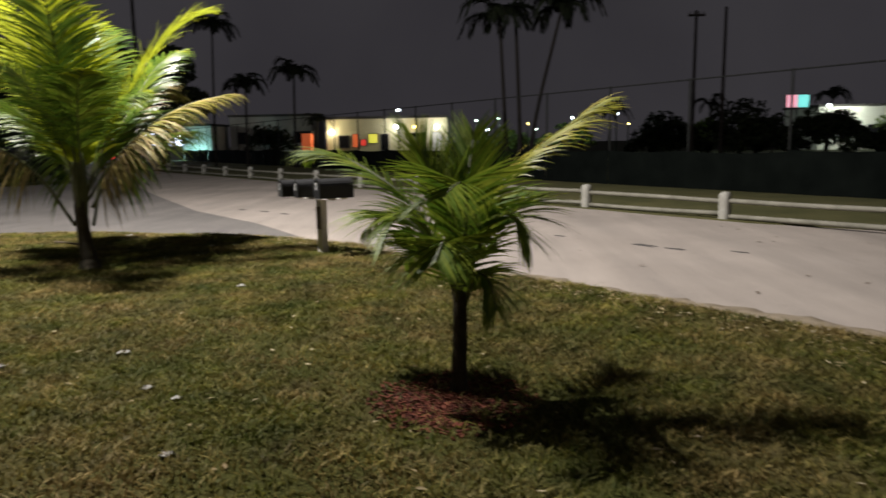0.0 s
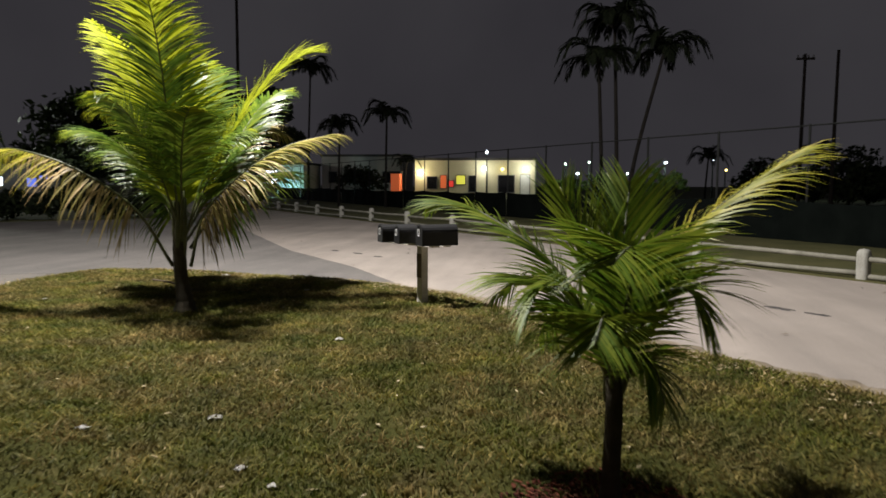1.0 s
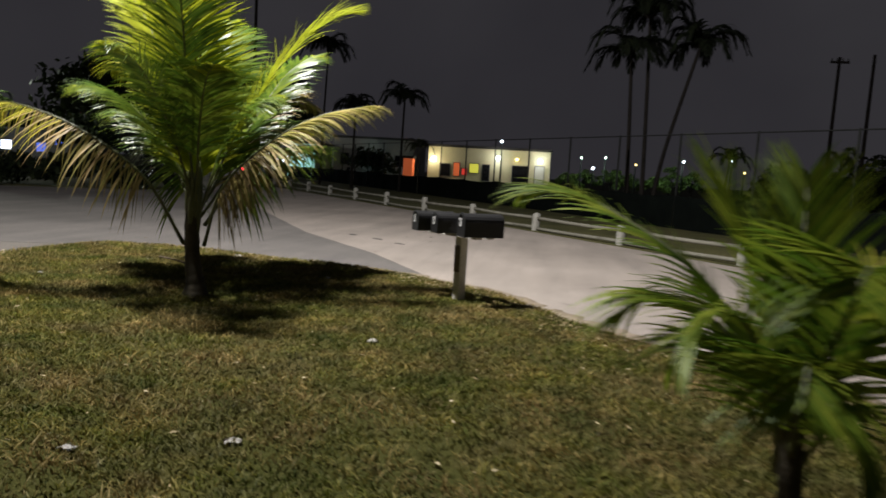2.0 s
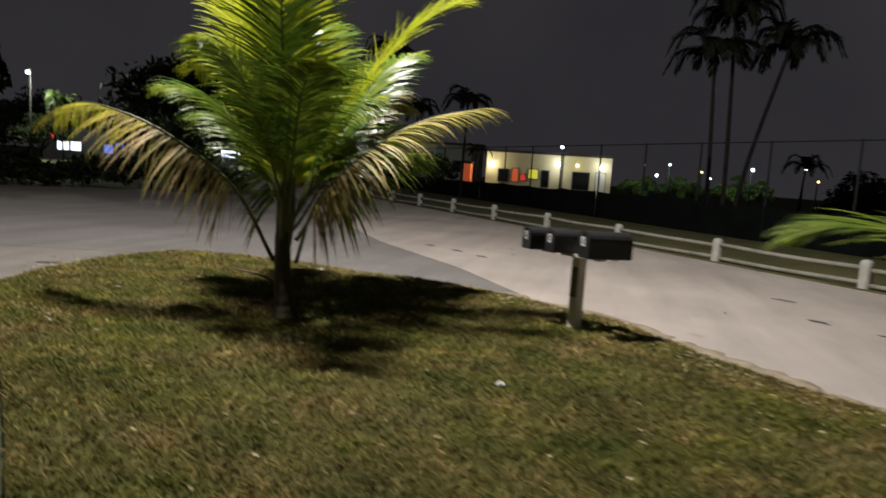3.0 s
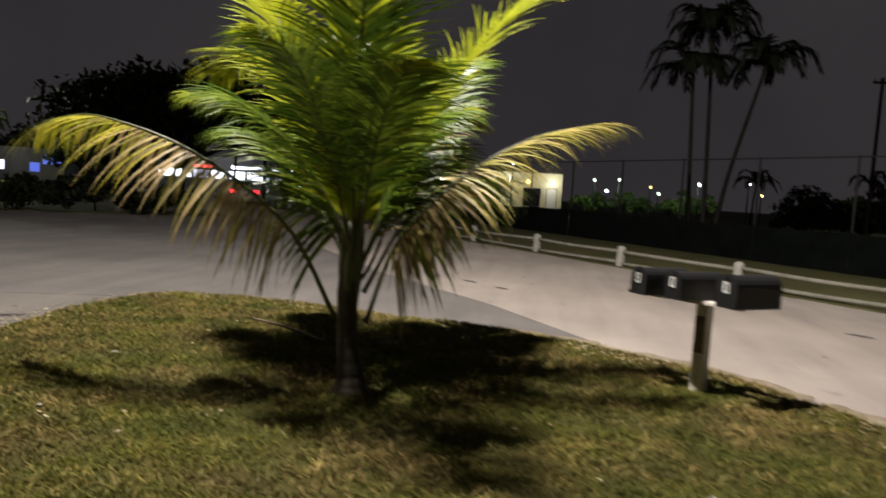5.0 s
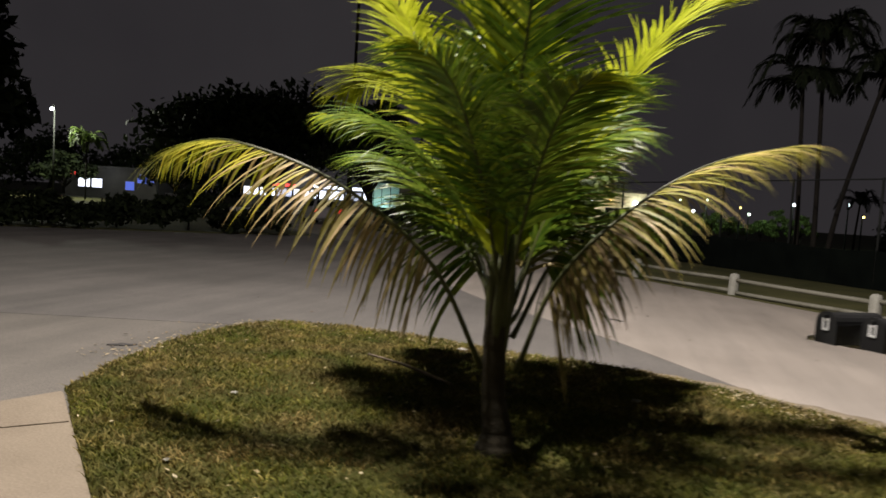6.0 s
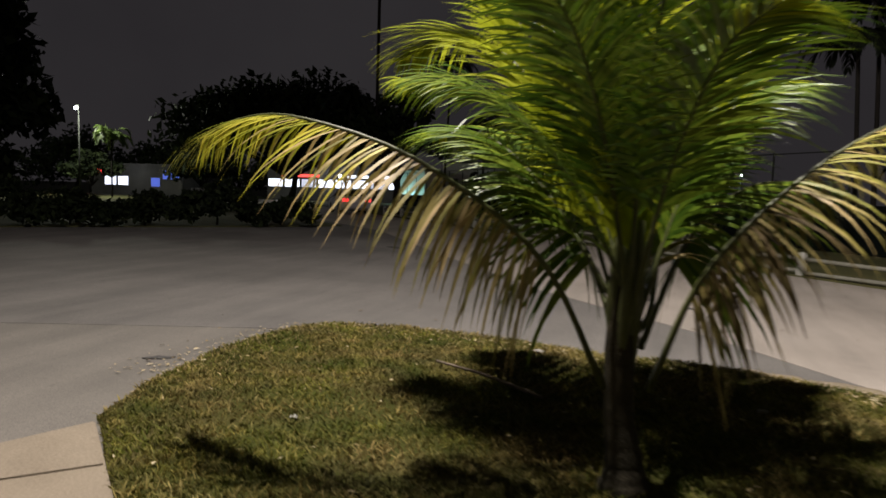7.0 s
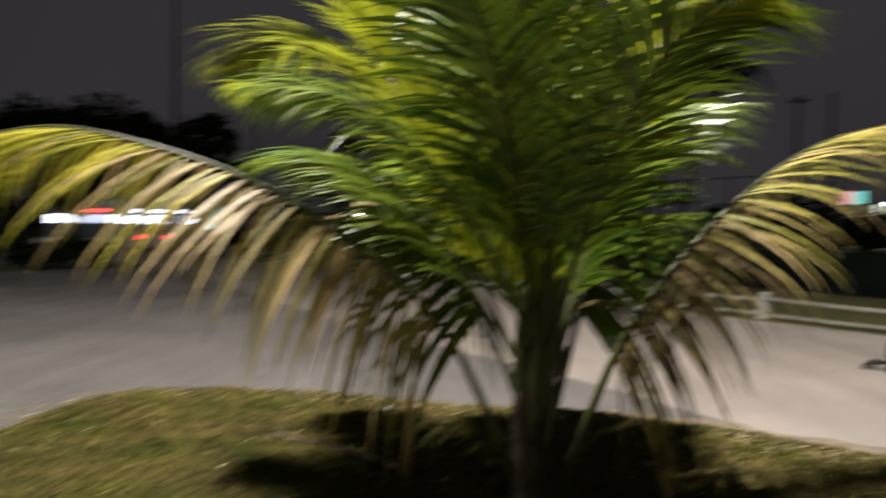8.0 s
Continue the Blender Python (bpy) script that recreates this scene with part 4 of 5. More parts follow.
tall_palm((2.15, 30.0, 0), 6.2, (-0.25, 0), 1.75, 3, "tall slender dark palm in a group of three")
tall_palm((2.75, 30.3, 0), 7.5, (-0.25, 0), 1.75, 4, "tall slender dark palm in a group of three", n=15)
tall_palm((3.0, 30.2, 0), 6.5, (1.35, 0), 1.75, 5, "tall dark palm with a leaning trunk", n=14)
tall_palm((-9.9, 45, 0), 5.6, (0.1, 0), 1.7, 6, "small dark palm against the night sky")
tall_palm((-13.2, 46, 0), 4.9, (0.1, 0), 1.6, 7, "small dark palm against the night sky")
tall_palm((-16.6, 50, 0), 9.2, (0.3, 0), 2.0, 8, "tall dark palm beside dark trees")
tall_palm((-14.5, 75, 0), 3.6, (0.2, 0), 1.8, 10, "short palm in front of a lit building", n=10)
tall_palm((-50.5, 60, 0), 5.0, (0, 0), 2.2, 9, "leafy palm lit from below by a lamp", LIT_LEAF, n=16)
tall_palm((-22.0, 46.5, 0), 6.5, (0.3, 0), 1.8, 14, "dark palm beside the far road")

tree((-32.8, 60, 0), 9.8, 10.0, 21, "broad dark spreading tree in front of lit shops", 95, 110, 0.35, None, 0.45)
tree((-33.2, 26.9, 0), 14.0, 6.0, 22, "big dark tree at the edge of the side street", 80, 130, 0.32, None, 0.1)
tree((-31.6, 26.0, 0), 6.0, 4.2, 27, "dense dark shrubby tree at the edge of the side street", 50, 110, 0.26, None, 0.06)
for i, (x, y, h, w) in enumerate(((-82, 90, 8.5, 8.0), (-71, 94, 7.0, 7.0), (-62, 92, 8.0, 6.5), (-52, 96, 6.5, 6.0))):
    tree((x, y, 0), h, w, 28 + i, "dark tree in the skyline behind the far shops", 44, 90, 0.34, None, 0.05)
tree((-18.5, 46, 0), 8.0, 3.2, 23, "dark tree near the far road", 30, 70, 0.25)
tree((-46.5, 68, 0), 5.0, 3.2, 24, "dark tree beyond the side street", 34, 70, 0.3)
tree((-58, 66, 0), 4.5, 3.0, 25, "dark tree beyond the far street lamp", 24, 70, 0.25)
for i, (x, y, h, w) in enumerate(((18.5, 66, 3.8, 2.6), (23, 60, 4.6, 3.0), (27, 66, 3.4, 2.4), (31, 62, 4.2, 2.8), (35.5, 68, 3.6, 2.2), (-18, 70, 3.4, 2.6))):
    tree((x, y, 0), h, w, 40 + i, "dark tree in the far row beyond the court", 22, 60, 0.2, None, 0.22)
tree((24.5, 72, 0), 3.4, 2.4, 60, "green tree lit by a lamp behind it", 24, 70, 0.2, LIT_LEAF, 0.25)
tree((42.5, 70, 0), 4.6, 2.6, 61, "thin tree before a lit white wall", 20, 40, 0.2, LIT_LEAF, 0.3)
for i, k in enumerate(np.linspace(0, 1, 11)):
    x, y = -35.0 + 17.5 * k, 13.5 + 16.5 * k
    tree((x, y, 0), 1.25 + 0.35 * math.sin(i * 2.3), 1.7, 80 + i, "low dark bush on the grass island", 16, 110, 0.12, None, 0.15, "bush")


# ---- far buildings ----
def building(place, size, wall_mat, label, roof_over=0.15):
    t = thing("building", place, label, "building")
    w, d, h = size
    for py in (0.125, d - 0.125):
        bm = bmesh.new()
        box(bm, (w, 0.25, h + 0.3), (0, py, h / 2 - 0.15))
        part("wall", bm, wall_mat, t)
    for sx in (-1, 1):
        bm = bmesh.new()
        box(bm, (0.25, d - 0.5, h + 0.3), (sx * (w / 2 - 0.125), d / 2, h / 2 - 0.15))
        part("wall", bm, wall_mat, t)
    bm = bmesh.new()
    box(bm, (w + 2 * roof_over, d + 2 * roof_over, 0.25), (0, d / 2, h + 0.125), 0, 0.04)
    part("roof", bm, ROOF_DARK, t)
    return t


def opening(t, x, z, w, h, mat, name="window", y=-0.06, frame_mat=None):
    bm = bmesh.new()
    for sx in (-1, 1):
        box(bm, (0.07, 0.1, h + 0.14), (x + sx * (w / 2 + 0.035), y, z))
        box(bm, (w, 0.1, 0.07), (x, y, z + sx * (h / 2 + 0.035)))
    fr = part(name, bm, frame_mat or GALV, t)
    bm = bmesh.new()
    box(bm, (w, 0.04, h), (x, y, z))
    part("pane", bm, mat, fr)


def wall_lamp(t, x, z, mat, size=0.22):
    bm = bmesh.new()
    bmesh.ops.create_icosphere(bm, subdivisions=2, radius=size, matrix=Matrix.Translation((x, -0.35, z)))
    box(bm, (size, 0.3, 0.08), (x, -0.1, z))
    part("wall_lamp", bm, mat, t)


yb = building((-7.2, 75, 0), (12.4, 9, 3.9), WALL_YELLOW, "low pale yellow building lit by wall lamps at night")
wall_lamp(yb, 1.0, 3.05, GLOW_COOL, 0.2)
wall_lamp(yb, 5.2, 2.95, GLOW_COOL, 0.2)
wall_lamp(yb, -5.6, 2.6, GLOW_WARM, 0.24)
wall_lamp(yb, 2.9, 3.0, GLOW_YELLOW, 0.14)
opening(yb, 3.3, 1.5, 1.6, 1.7, CAR_GLASS, "garage_door")
opening(yb, -1.4, 1.9, 0.9, 0.9, GLOW_YELLOW_SOFT)
opening(yb, -0.2, 1.5, 0.7, 1.6, CAR_GLASS, "door")
opening(yb, -2.4, 1.5, 0.5, 0.6, GLOW_RED_SOFT)
opening(yb, -3.2, 1.7, 0.6, 1.3, GLOW_ORANGE)
opening(yb, 5.2, 1.3, 0.9, 2.2, WALL_WHITE, "door")
opening(yb, -4.4, 1.6, 1.0, 1.2, CAR_GLASS)
for x, w in ((-6.2, 130), (-2.0, 130), (-12.8, 120)):
    point_light("building_light", (x, 73.6, 3.0), w, (1.0, 0.95, 0.75) if x > -10 else (1.0, 0.85, 0.5), 0.25)
gb = building((-20.5, 80, 0), (9, 8, 4.5), WALL_GREY, "dim grey flat-roofed building")
for x in (-3.2, -1.2, 1.0, 3.0):
    opening(gb, x, 2.2, 0.9, 1.2, CAR_GLASS)
ob_ = building((-15.1, 73, 0), (0.9, 1.2, 2.5), GLOW_ORANGE, "small glowing orange kiosk")
tb = building((-27.3, 76, 0), (3.0, 6, 3.5), WALL_WHITE, "pale building tinted teal by an added light")
# Added lamp without a fixture, gives the wall its teal glow.
point_light("added_teal_light", (-27.3, 74.6, 0.6), 260, (0.45, 1.0, 0.95), 0.2)
wb = building((42.5, 76, 0), (10.5, 8, 4.3), WALL_WHITE, "pale wall lit by lamps behind thin trees")
for x in (-2.5, 0.4, 3.0):
    opening(wb, x, 1.6, 1.3, 1.6, CAR_GLASS)
point_light("wall_light", (39.5, 73.5, 4.2), 900, (0.95, 1.0, 0.8), 0.25)
sb = building((-37.5, 80, 0), (17, 9, 3.6), ROOF_DARK, "row of brightly lit shops with glowing signs")
for i in range(8):
    opening(sb, -7.4 + 2.1 * i, 1.9, 1.8, 0.85, GLOW_SHOP_DIM if i % 4 == 2 else GLOW_SHOP, "shop_window")
for x, w, mat in ((-4.2, 4.6, GLOW_RED), (2.4, 3.2, GLOW_SHOP), (6.3, 2.4, GLOW_SHOP)):
    bm = bmesh.new()
    box(bm, (w, 0.2, 0.3), (x, -0.16, 2.75), 0, 0.03)
    part("shop_sign", bm, mat, sb)
sc = building((-62.5, 78, 0), (13, 9, 3.4), ROOF_DARK, "far lit shop with red and blue signs")
for x, w, z, mat in ((-5.2, 1.8, 2.9, GLOW_RED), (-1.5, 1.4, 1.6, GLOW_SHOP), (-3.3, 1.6, 1.6, GLOW_SHOP), (5.1, 2.2, 2.4, GLOW_BLUE), (3.0, 1.2, 1.5, GLOW_BLUE)):
    opening(sc, x, z, w, 1.0, mat, "lit_panel")


# Added fill lamps, no fixtures: boost the shop fronts' spill on the ground.
point_light("shop_spill_fill", (-37.5, 77.0, 3.1), 600, (0.85, 0.9, 1.0), 0.3)
point_light("shop_spill_fill", (-62.0, 75.5, 3.1), 120, (0.85, 0.9, 1.0), 0.3)


# ---- far lamps, poles, billboard ----
def pole_lamp(x, y, z, mat, size, label):
    t = thing("street_lamp", (x, y, 0), label, "street lamp", "far street lamps")
    bm = bmesh.new()
    tube(bm, [(0, 0.35, -0.2), (0, 0.3, z * 0.6), (0, 0.25, z + 0.15)], [0.09, 0.07, 0.05], 8)
    tube(bm, [(0, 0.3, z + 0.15), (0, 0, z + 0.12)], 0.035, 6)
    part("pole", bm, FENCE_DARK, t)
    bm = bmesh.new()
    bmesh.ops.create_icosphere(bm, subdivisions=2, radius=size * 0.6, matrix=Matrix.Translation((0, -0.05, z - size * 0.5)))
    part("lamp_head", bm, mat, t)


for x, y, z, mat, size in ((-5.9, 74.5, 4.85, GLOW_COOL, 0.24), (2.05, 75, 3.6, GLOW_GREEN, 0.14), (3.25, 75, 2.65, GLOW_COOL, 0.2), (4.4, 75, 3.75, GLOW_GREEN, 0.14), (7.35, 75, 3.2, GLOW_YELLOW, 0.14), (8.15, 75, 2.65, GLOW_GREEN, 0.16),
                           (11.85, 75, 3.75, GLOW_COOL, 0.2), (16.4, 75, 4.05, GLOW_COOL, 0.18), (25.9, 75, 2.7, GLOW_GREEN, 0.2), (37.2, 74, 4.5, GLOW_COOL, 0.26), (-54.3, 60, 8.2, GLOW_COOL, 0.28), (-53.9, 75, 2.8, GLOW_COOL, 0.26),
                           (-34.7, 75, 2.85, GLOW_COOL, 0.3), (-31.3, 76, 6.5, GLOW_WARM, 0.28), (17.6, 75, 3.0, GLOW_YELLOW, 0.16), (-29.4, 77, 2.6, GLOW_COOL, 0.2)):
    pole_lamp(x, y, z, mat, size, "far street lamp glowing %s on a thin pole" % ("yellow" if mat is GLOW_YELLOW else "green-white" if mat is GLOW_GREEN else "warm white" if mat is GLOW_WARM else "cool white"))
point_light("lamp_glow", (25.9, 73.6, 2.6), 160, (0.75, 1.0, 0.75), 0.2)
point_light("lamp_glow", (-53.2, 58.6, 8.2), 8000, (0.95, 1.0, 0.8), 0.2)


def utility_pole(x, y, h, arm, label):
    t = thing("utility_pole", (x, y, 0), label, "utility pole")
    bm = bmesh.new()
    tube(bm, [(0, 0, -0.3), (0, 0, h * 0.5), (0.02, 0, h)], [0.12, 0.1, 0.08], 10)
    part("pole", bm, DARK_WOOD, t)
    if arm:
        bm = bmesh.new()
        box(bm, (arm, 0.12, 0.12), (0, -0.14, h - 0.3), 0, 0.01)
        part("cross_arm", bm, DARK_WOOD, t)
        for k in (-0.42, -0.15, 0.15, 0.42):
            bm = bmesh.new()
            tube(bm, [(arm * k, -0.14, h - 0.24), (arm * k, -0.14, h - 0.08)], [0.05, 0.03], 8)
            part("insulator", bm, GALV, t)


utility_pole(16.2, 45, 9.1, 0, "bare dark wooden utility pole")
utility_pole(14.6, 45.5, 9.0, 1.0, "dark pole with a small cross arm")
utility_pole(-19.4, 45, 18.0, 0, "tall dark wooden utility pole")


def billboard():
    t = thing("billboard", (34.1, 74, 0), "lit pink and teal panel sign on a pole", "sign")
    bm = bmesh.new()
    tube(bm, [(0, 0.2, -0.2), (0, 0.2, 4.3)], 0.1, 8)
    part("pole", bm, GALV, t)
    bm = bmesh.new()
    box(bm, (2.3, 0.2, 1.35), (0, 0.15, 4.85), 0, 0.02)
    part("sign_frame", bm, GALV, t)
    for x, mat in ((-0.56, GLOW_PINK), (0.56, GLOW_TEAL)):
        bm = bmesh.new()
        box(bm, (1.05, 0.04, 1.2), (x, 0.03, 4.85), 0, 0.01)
        part("sign_panel", bm, mat, t)


billboard()
for i in range(9):
    x = 15.5 + 2.6 * i
    tree((x, 57 + 3 * math.sin(i * 1.7), 0), 2.3 + 0.8 * math.sin(i * 2.9), 2.3, 140 + i, "dark shrub in the far row beyond the court", 18, 80, 0.17, None, 0.12, "bush")
for i, (x, y, h) in enumerate(((20.5, 60, 3.9), (29.2, 58, 4.2), (37.5, 60, 3.6), (12.0, 58, 3.4))):
    tall_palm((x, y, 0), h, (0.2, 0), 1.7, 160 + i, "short dark palm in the far row beyond the court", None, 11, 16)
for i, (x, y, h) in enumerate(((1.0, 77, 2.2), (5.4, 79, 3.0), (7.0, 78, 2.2), (9.6, 77, 2.4), (13.5, 79, 2.8), (2.6, 80, 2.8), (11.6, 80, 3.2))):
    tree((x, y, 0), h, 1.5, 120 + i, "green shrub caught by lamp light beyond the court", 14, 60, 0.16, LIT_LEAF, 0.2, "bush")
point_light("lamp_glow", (3.4, 74.6, 3.4), 420, (0.75, 1.0, 0.8), 0.2)
point_light("lamp_glow", (11.0, 75.0, 3.6), 420, (0.75, 1.0, 0.8), 0.2)


def gate_block():
    t = thing("gate_pillar", (-29.0, 42.0, 0), "squat concrete pillar beside the far verge", "pillar")
    bm = bmesh.new()
    box(bm, (1.0, 0.7, 1.2), (0, 0, 0.55), 20, 0.03)
    part("pillar_body", bm, WALL_GREY, t)
    bm = bmesh.new()
    box(bm, (1.12, 0.82, 0.12), (0, 0, 1.2), 20, 0.02)
    part("pillar_cap", bm, WALL_GREY, t)


gate_block()


# ---- sedan on the far road ----
def sedan(place, rz):
    t = thing("car", place, "silver-white sedan with red tail lights on the far road", "car", "", rz)
    prof = [(-2.2, 0.32), (-2.25, 0.55), (-2.22, 0.88), (-2.1, 0.99), (-1.45, 1.03), (1.0, 0.95), (1.9, 0.82), (2.2, 0.66), (2.22, 0.4), (2.1, 0.25), (-2.0, 0.25)]
    bm = bmesh.new()
    rows = []
    for x, k, dz in ((-0.88, 0.97, 0), (-0.84, 1.0, 0.02), (0.84, 1.0, 0.02), (0.88, 0.97, 0)):
        rows.append([bm.verts.new((x, y * k, z + (dz if z > 0.9 else 0))) for y, z in prof])
    for a, b in zip(rows, rows[1:]):
        for i in range(len(prof)):
            j = (i + 1) % len(prof)
            bm.faces.new((a[i], a[j], b[j], b[i]))
    bm.faces.new(rows[0][::-1])
    bm.faces.new(rows[-1])
    bmesh.ops.recalc_face_normals(bm, faces=bm.faces)
    bmesh.ops.bevel(bm, geom=list(bm.edges), offset=0.03, segments=2, affect="EDGES")
    part("body", bm, CAR_PAINT, t)
    bm = bmesh.new()
    lo = [(-0.8, -1.75, 0.98), (0.8, -1.75, 0.98), (0.8, 1.0, 0.93), (-0.8, 1.0, 0.93)]
    hi = [(-0.58, -0.95, 1.44), (0.58, -0.95, 1.44), (0.58, 0.25, 1.44), (-0.58, 0.25, 1.44)]
    a, b = [bm.verts.new(p) for p in lo], [bm.verts.new(p) for p in hi]
    for i in range(4):
        bm.faces.new((a[i], a[(i + 1) % 4], b[(i + 1) % 4], b[i]))
    bm.faces.new(a[::-1])
    bm.faces.new(b)
    bmesh.ops.bevel(bm, geom=list(bm.edges), offset=0.04, segments=2, affect="EDGES")
    cabin = part("cabin", bm, CAR_PAINT, t)
    bm = bmesh.new()
    for x0, x1 in ((-0.66, 0.66),):
        v = [bm.verts.new(p) for p in ((x0, -1.66, 1.045), (x1, -1.66, 1.045), (0.5, -1.03, 1.4), (-0.5, -1.03, 1.4), (x0, -1.68, 1.055), (x1, -1.68, 1.055), (0.5, -1.05, 1.415), (-0.5, -1.05, 1.415))]
        bm.faces.new(v[4:8])
        bm.faces.new(v[3::-1])
        for i in range(4):
            bm.faces.new((v[i], v[(i + 1) % 4], v[4 + (i + 1) % 4], v[4 + i]))
    part("rear_window", bm, CAR_GLASS, cabin)
    for sx in (-1, 1):
        for y0, y1, t0, t1 in ((-1.35, -0.4, -0.9, -0.4), (-0.32, 0.75, -0.32, 0.18)):
            bm = bmesh.new()
            q = [(sx * 0.80, y0, 1.03), (sx * 0.80, y1, 1.01), (sx * 0.62, t1, 1.38), (sx * 0.62, t0, 1.38)]
            v = [bm.verts.new(p) for p in q] + [bm.verts.new((p[0] + sx * 0.02, p[1], p[2] + 0.01)) for p in q]
            bm.faces.new(v[:4])
            bm.faces.new(v[7:3:-1])
            for i in range(4):
                bm.faces.new((v[i], v[(i + 1) % 4], v[4 + (i + 1) % 4], v[4 + i]))
            bmesh.ops.recalc_face_normals(bm, faces=bm.faces)
            part("side_window", bm, CAR_GLASS, cabin)
        bm = bmesh.new()
        box(bm, (0.36, 0.12, 0.2), (sx * 0.66, -2.2, 0.83), 0, 0.03)
        part("tail_light", bm, GLOW_TAIL, t)
        for y in (-1.35, 1.35):
            bm = bmesh.new()
            bmesh.ops.create_cone(bm, cap_ends=True, segments=24, radius1=0.32, radius2=0.32, depth=0.2, matrix=Matrix.Translation((sx * 0.8, y, 0.32)) @ Matrix.Rotation(math.pi / 2, 4, "Y"))
            bmesh.ops.bevel(bm, geom=list(bm.edges), offset=0.015, segments=2, affect="EDGES")
            wheel = part("wheel", bm, RUBBER, t)
            bm = bmesh.new()
            bmesh.ops.create_cone(bm, cap_ends=True, segments=20, radius1=0.21, radius2=0.17, depth=0.03, matrix=Matrix.Translation((sx * 0.905, y, 0.32)) @ Matrix.Rotation(sx * math.pi / 2, 4, "Y"))
            part("rim", bm, GALV, wheel)
    bm = bmesh.new()
    box(bm, (1.74, 0.12, 0.24), (0, -2.26, 0.48), 0, 0.05)
    part("rear_bumper", bm, CAR_PAINT, t)
    bm = bmesh.new()
    box(bm, (0.34, 0.02, 0.16), (0, -2.27, 0.78), 0, 0.004)
    part("plate", bm, PLATE_WHITE, t)


sedan((-21.3, 45.6, 0.0), 34)


# ---- litter ----
def scrap(place, size, rz, label):
    t = thing("litter", place, label, "litter", "scraps on the lawn", rz)
    r = random.Random(int(place[0] * 100))
    bm = bmesh.new()
    n = 5
    g = [[bm.verts.new((size * (i / n - 0.5) * (1 + 0.2 * r.random()), size * 0.75 * (j / n - 0.5) * (1 + 0.3 * r.random()), 0.01 + size * 0.4 * r.random() * (1 - abs(i / n - 0.5) * 1.2))) for j in range(n + 1)] for i in range(n + 1)]
    for i in range(n):
        for j in range(n):
            bm.faces.new((g[i][j], g[i + 1][j], g[i + 1][j + 1], g[i][j + 1])).smooth = True
    bmesh.ops.solidify(bm, geom=list(bm.faces), thickness=0.003)
    part("crumpled_sheet", bm, LITTER, t)


for x, y, sz, rz in ((-2.04, 7.54, 0.13, 20), (-3.38, 10.56, 0.13, 70), (-6.38, 9.3, 0.09, 10), (-5.14, 11.85, 0.17, -20), (-2.2, 5.3, 0.13, 30), (-1.7, 4.55, 0.1, 60), (-2.9, 5.0, 0.12, -10), (-1.45, 4.35, 0.08, 0), (-1.2, 3.6, 0.1, 44), (-6.0, 7.9, 0.07, 12)):
    scrap((x, y, lawn_height(x, y)), sz * 0.62, rz, "crumpled pale paper scrap lying on the grass")


def light_stripe_stick():
    # Stands in for the streak of lamplight between fronds; no real stem here.
    bm = bmesh.new()
    tube(bm, smooth_line([(-5.9, 11.0, 0.08), (-5.4, 10.62, 0.1), (-4.9, 10.25, 0.075)], 8), [0.012] * 4 + [0.016] * 5, 6)
    tagged(mesh_object("light_stripe_stem", bm, BARE_WOOD), "thin stick standing in for a stripe of light in the palm's shadow", "branch")


light_stripe_stick()


def leaf_litter(name, n, lo, hi, on_lawn, size, mat, label, seed):
    r = np.random.default_rng(seed)
    x, y = r.uniform(lo[0], hi[0], n), r.uniform(lo[1], hi[1], n)
    ok = inside_lawn(x, y) == on_lawn
    V, F = [], []
    for px, py in zip(x[ok], y[ok]):
        z = (lawn_height(px, py) + 0.02) if on_lawn else 0.006
        a, s, tz = r.uniform(0, 6.283), size * r.uniform(0.5, 1.5), r.uniform(-0.3, 0.4)
        c, d = math.cos(a), math.sin(a)
        o = len(V)
        for u, v, h in ((-1, 0, 0), (-0.2, 0.38, 0.25), (1, 0, tz), (-0.2, -0.38, 0.1)):
            V.append((px + (c * u - d * v) * s, py + (d * u + c * v) * s, z + abs(h) * s))
        F.append((o, o + 3, o + 2, o + 1))
    tagged(raw(name, V, F, mat), label, "leaves", "", "stuff")


leaf_litter("leaf_litter", 520, (-8, 2.5), (3.5, 12.7), True, 0.022, DRY_LEAF, "small pale dry leaves strewn over the grass", 31)
leaf_litter("road_leaves", 160, (-9, 6), (8, 22), False, 0.03, BARE_WOOD, "few dark leaves and crumbs on the asphalt", 32)


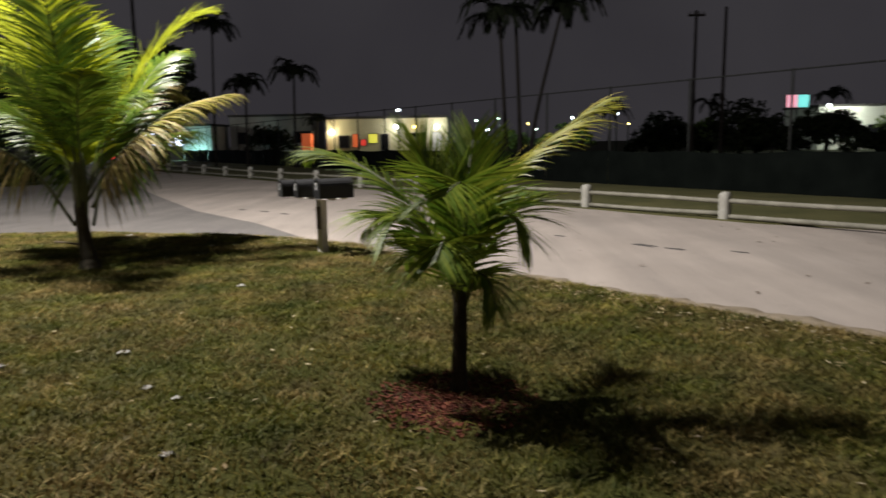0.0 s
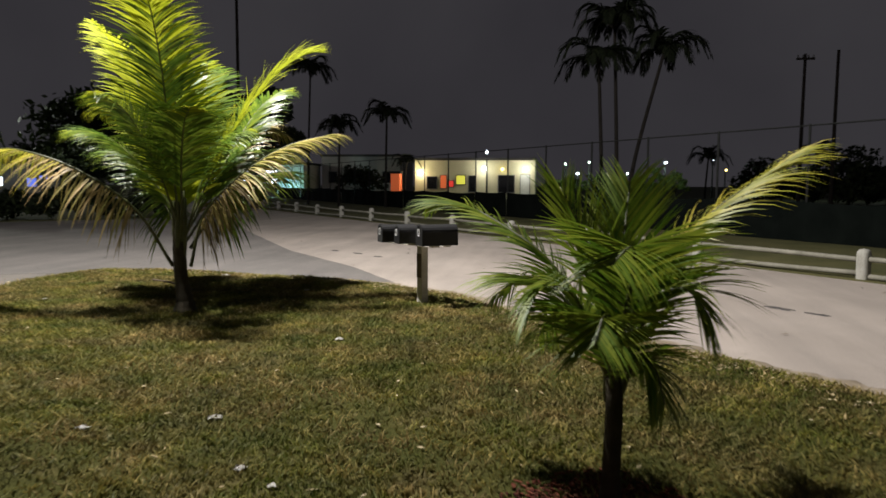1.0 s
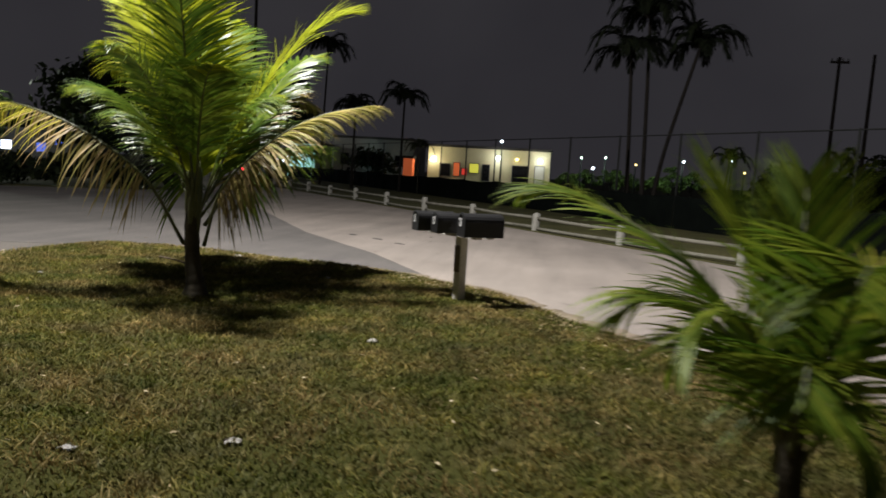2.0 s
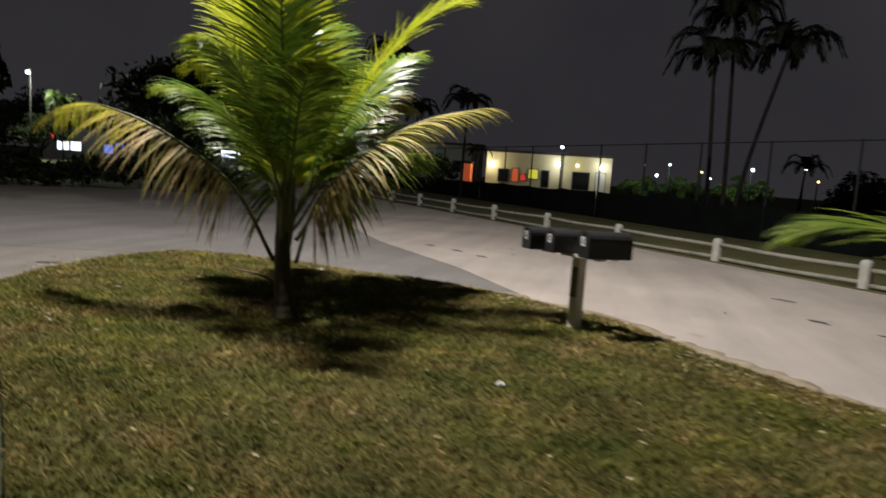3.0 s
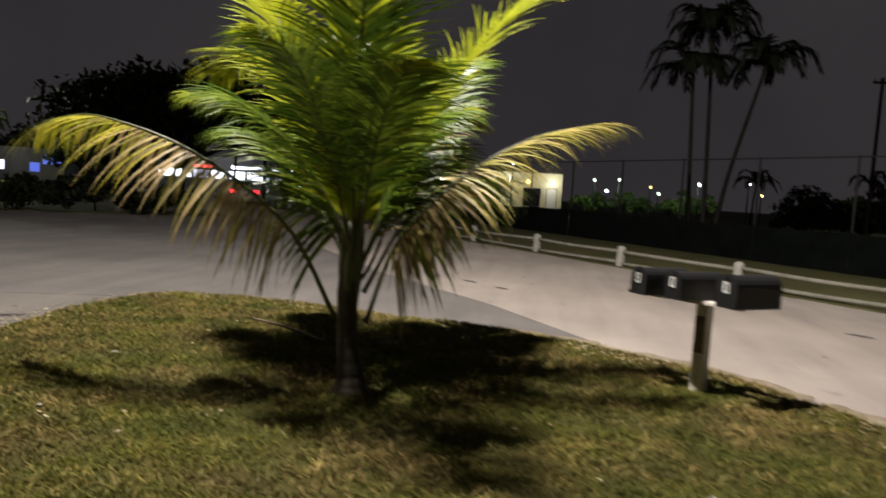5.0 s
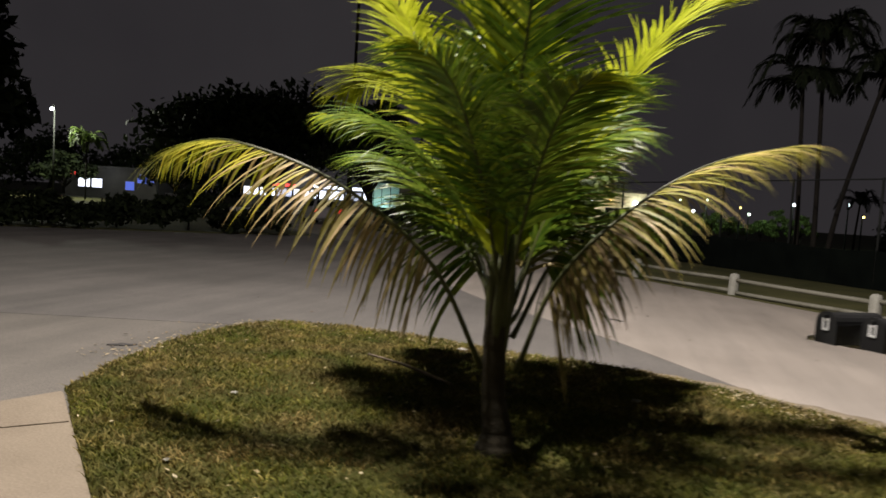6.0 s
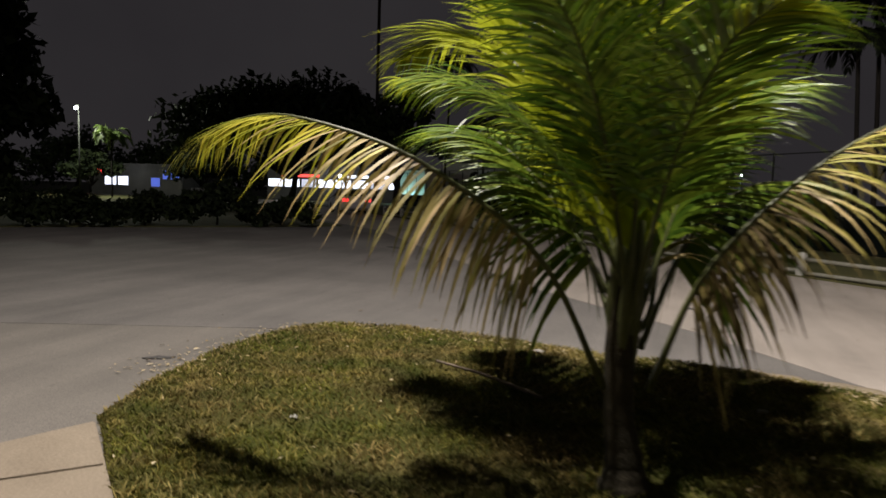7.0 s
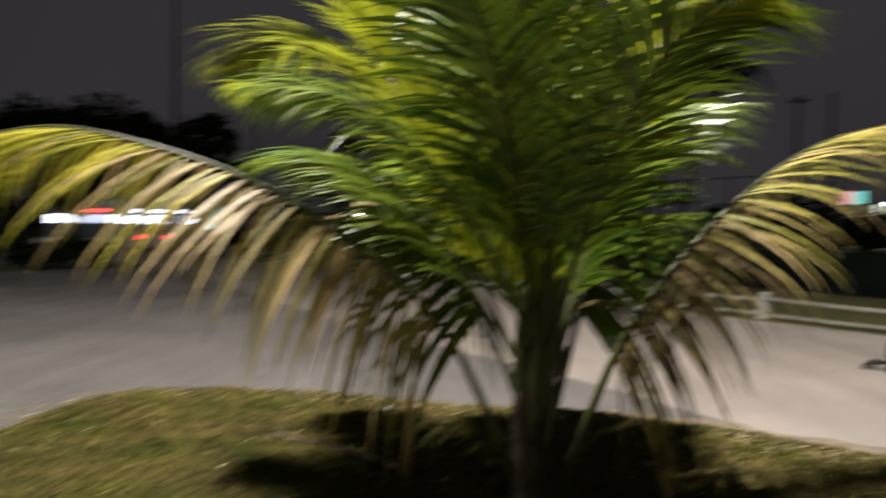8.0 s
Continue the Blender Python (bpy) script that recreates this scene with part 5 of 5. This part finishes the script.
def worn_patch(x, y, length, width, rz, seed):
    """A thin ragged patch of dark tar and dirt lying on the road."""
    r = random.Random(seed)
    bm = bmesh.new()
    n = 18
    top = [bm.verts.new((length * (0.5 + 0.18 * r.uniform(-1, 1)) * math.cos(2 * math.pi * k / n), width * (0.5 + 0.2 * r.uniform(-1, 1)) * math.sin(2 * math.pi * k / n), 0.006)) for k in range(n)]
    low = [bm.verts.new((v.co.x * 1.06, v.co.y * 1.06, -0.01)) for v in top]
    bm.faces.new(top)
    for k in range(n):
        bm.faces.new((top[k], low[k], low[(k + 1) % n], top[(k + 1) % n]))
    ob = mesh_object("road_patch", bm, ROAD_STAIN)
    ob.matrix_basis = pose(x, y, 0, 0, 0, rz)
    tagged(ob, "small ragged dark patch on the asphalt road", "road patch", "patches on the road")


for i, (x, y, l, w, a) in enumerate(((2.73, 10.32, 0.4, 0.14, -50), (3.05, 9.95, 0.32, 0.08, -50), (1.72, 11.43, 0.2, 0.06, -50), (3.77, 9.62, 0.22, 0.06, -50), (-4.8, 16.75, 0.26, 0.12, -40), (-4.13, 16.2, 0.3, 0.1, -40), (-3.54, 15.59, 0.24, 0.1, -45),
                                      (1.15, 13.62, 0.3, 0.12, -40), (1.18, 12.0, 0.28, 0.1, -50), (1.58, 17.4, 0.16, 0.08, 0), (-8.3, 10.5, 0.25, 0.1, 30), (-10.4, 22.97, 0.8, 0.2, -40))):
    worn_patch(x, y, l, w, a, 200 + i)


def edge_leaves():
    """Dry leaves blown against the road side of the lawn."""
    r = np.random.default_rng(77)
    V, F = [], []
    side = [p for p in LAWN_EDGE if p[0] + p[1] > 2.2 and p[1] > 3]
    for _ in range(1500):
        p = side[r.integers(len(side))]
        x, y = p[0] - abs(r.normal(0, 0.28)) * 0.75 + r.normal(0, 0.1), p[1] - abs(r.normal(0, 0.28)) * 0.65 + r.normal(0, 0.1)
        on = bool(inside_lawn(np.array([x]), np.array([y]))[0])
        z = lawn_height(x, y) + 0.012 if on else 0.004
        a, s, tz = r.uniform(0, 6.283), r.uniform(0.012, 0.035), r.uniform(-0.3, 0.4)
        c, d = math.cos(a), math.sin(a)
        o = len(V)
        for u, v, h in ((-1, 0, 0), (-0.2, 0.4, 0.3), (1, 0, tz), (-0.2, -0.4, 0.15)):
            V.append((x + (c * u - d * v) * s, y + (d * u + c * v) * s, z + abs(h) * s))
        F.append((o, o + 3, o + 2, o + 1))
    tagged(raw("edge_leaves", V, F, DRY_LEAF), "dry tan leaves blown along the lawn edge", "leaves", "", "stuff")


edge_leaves()
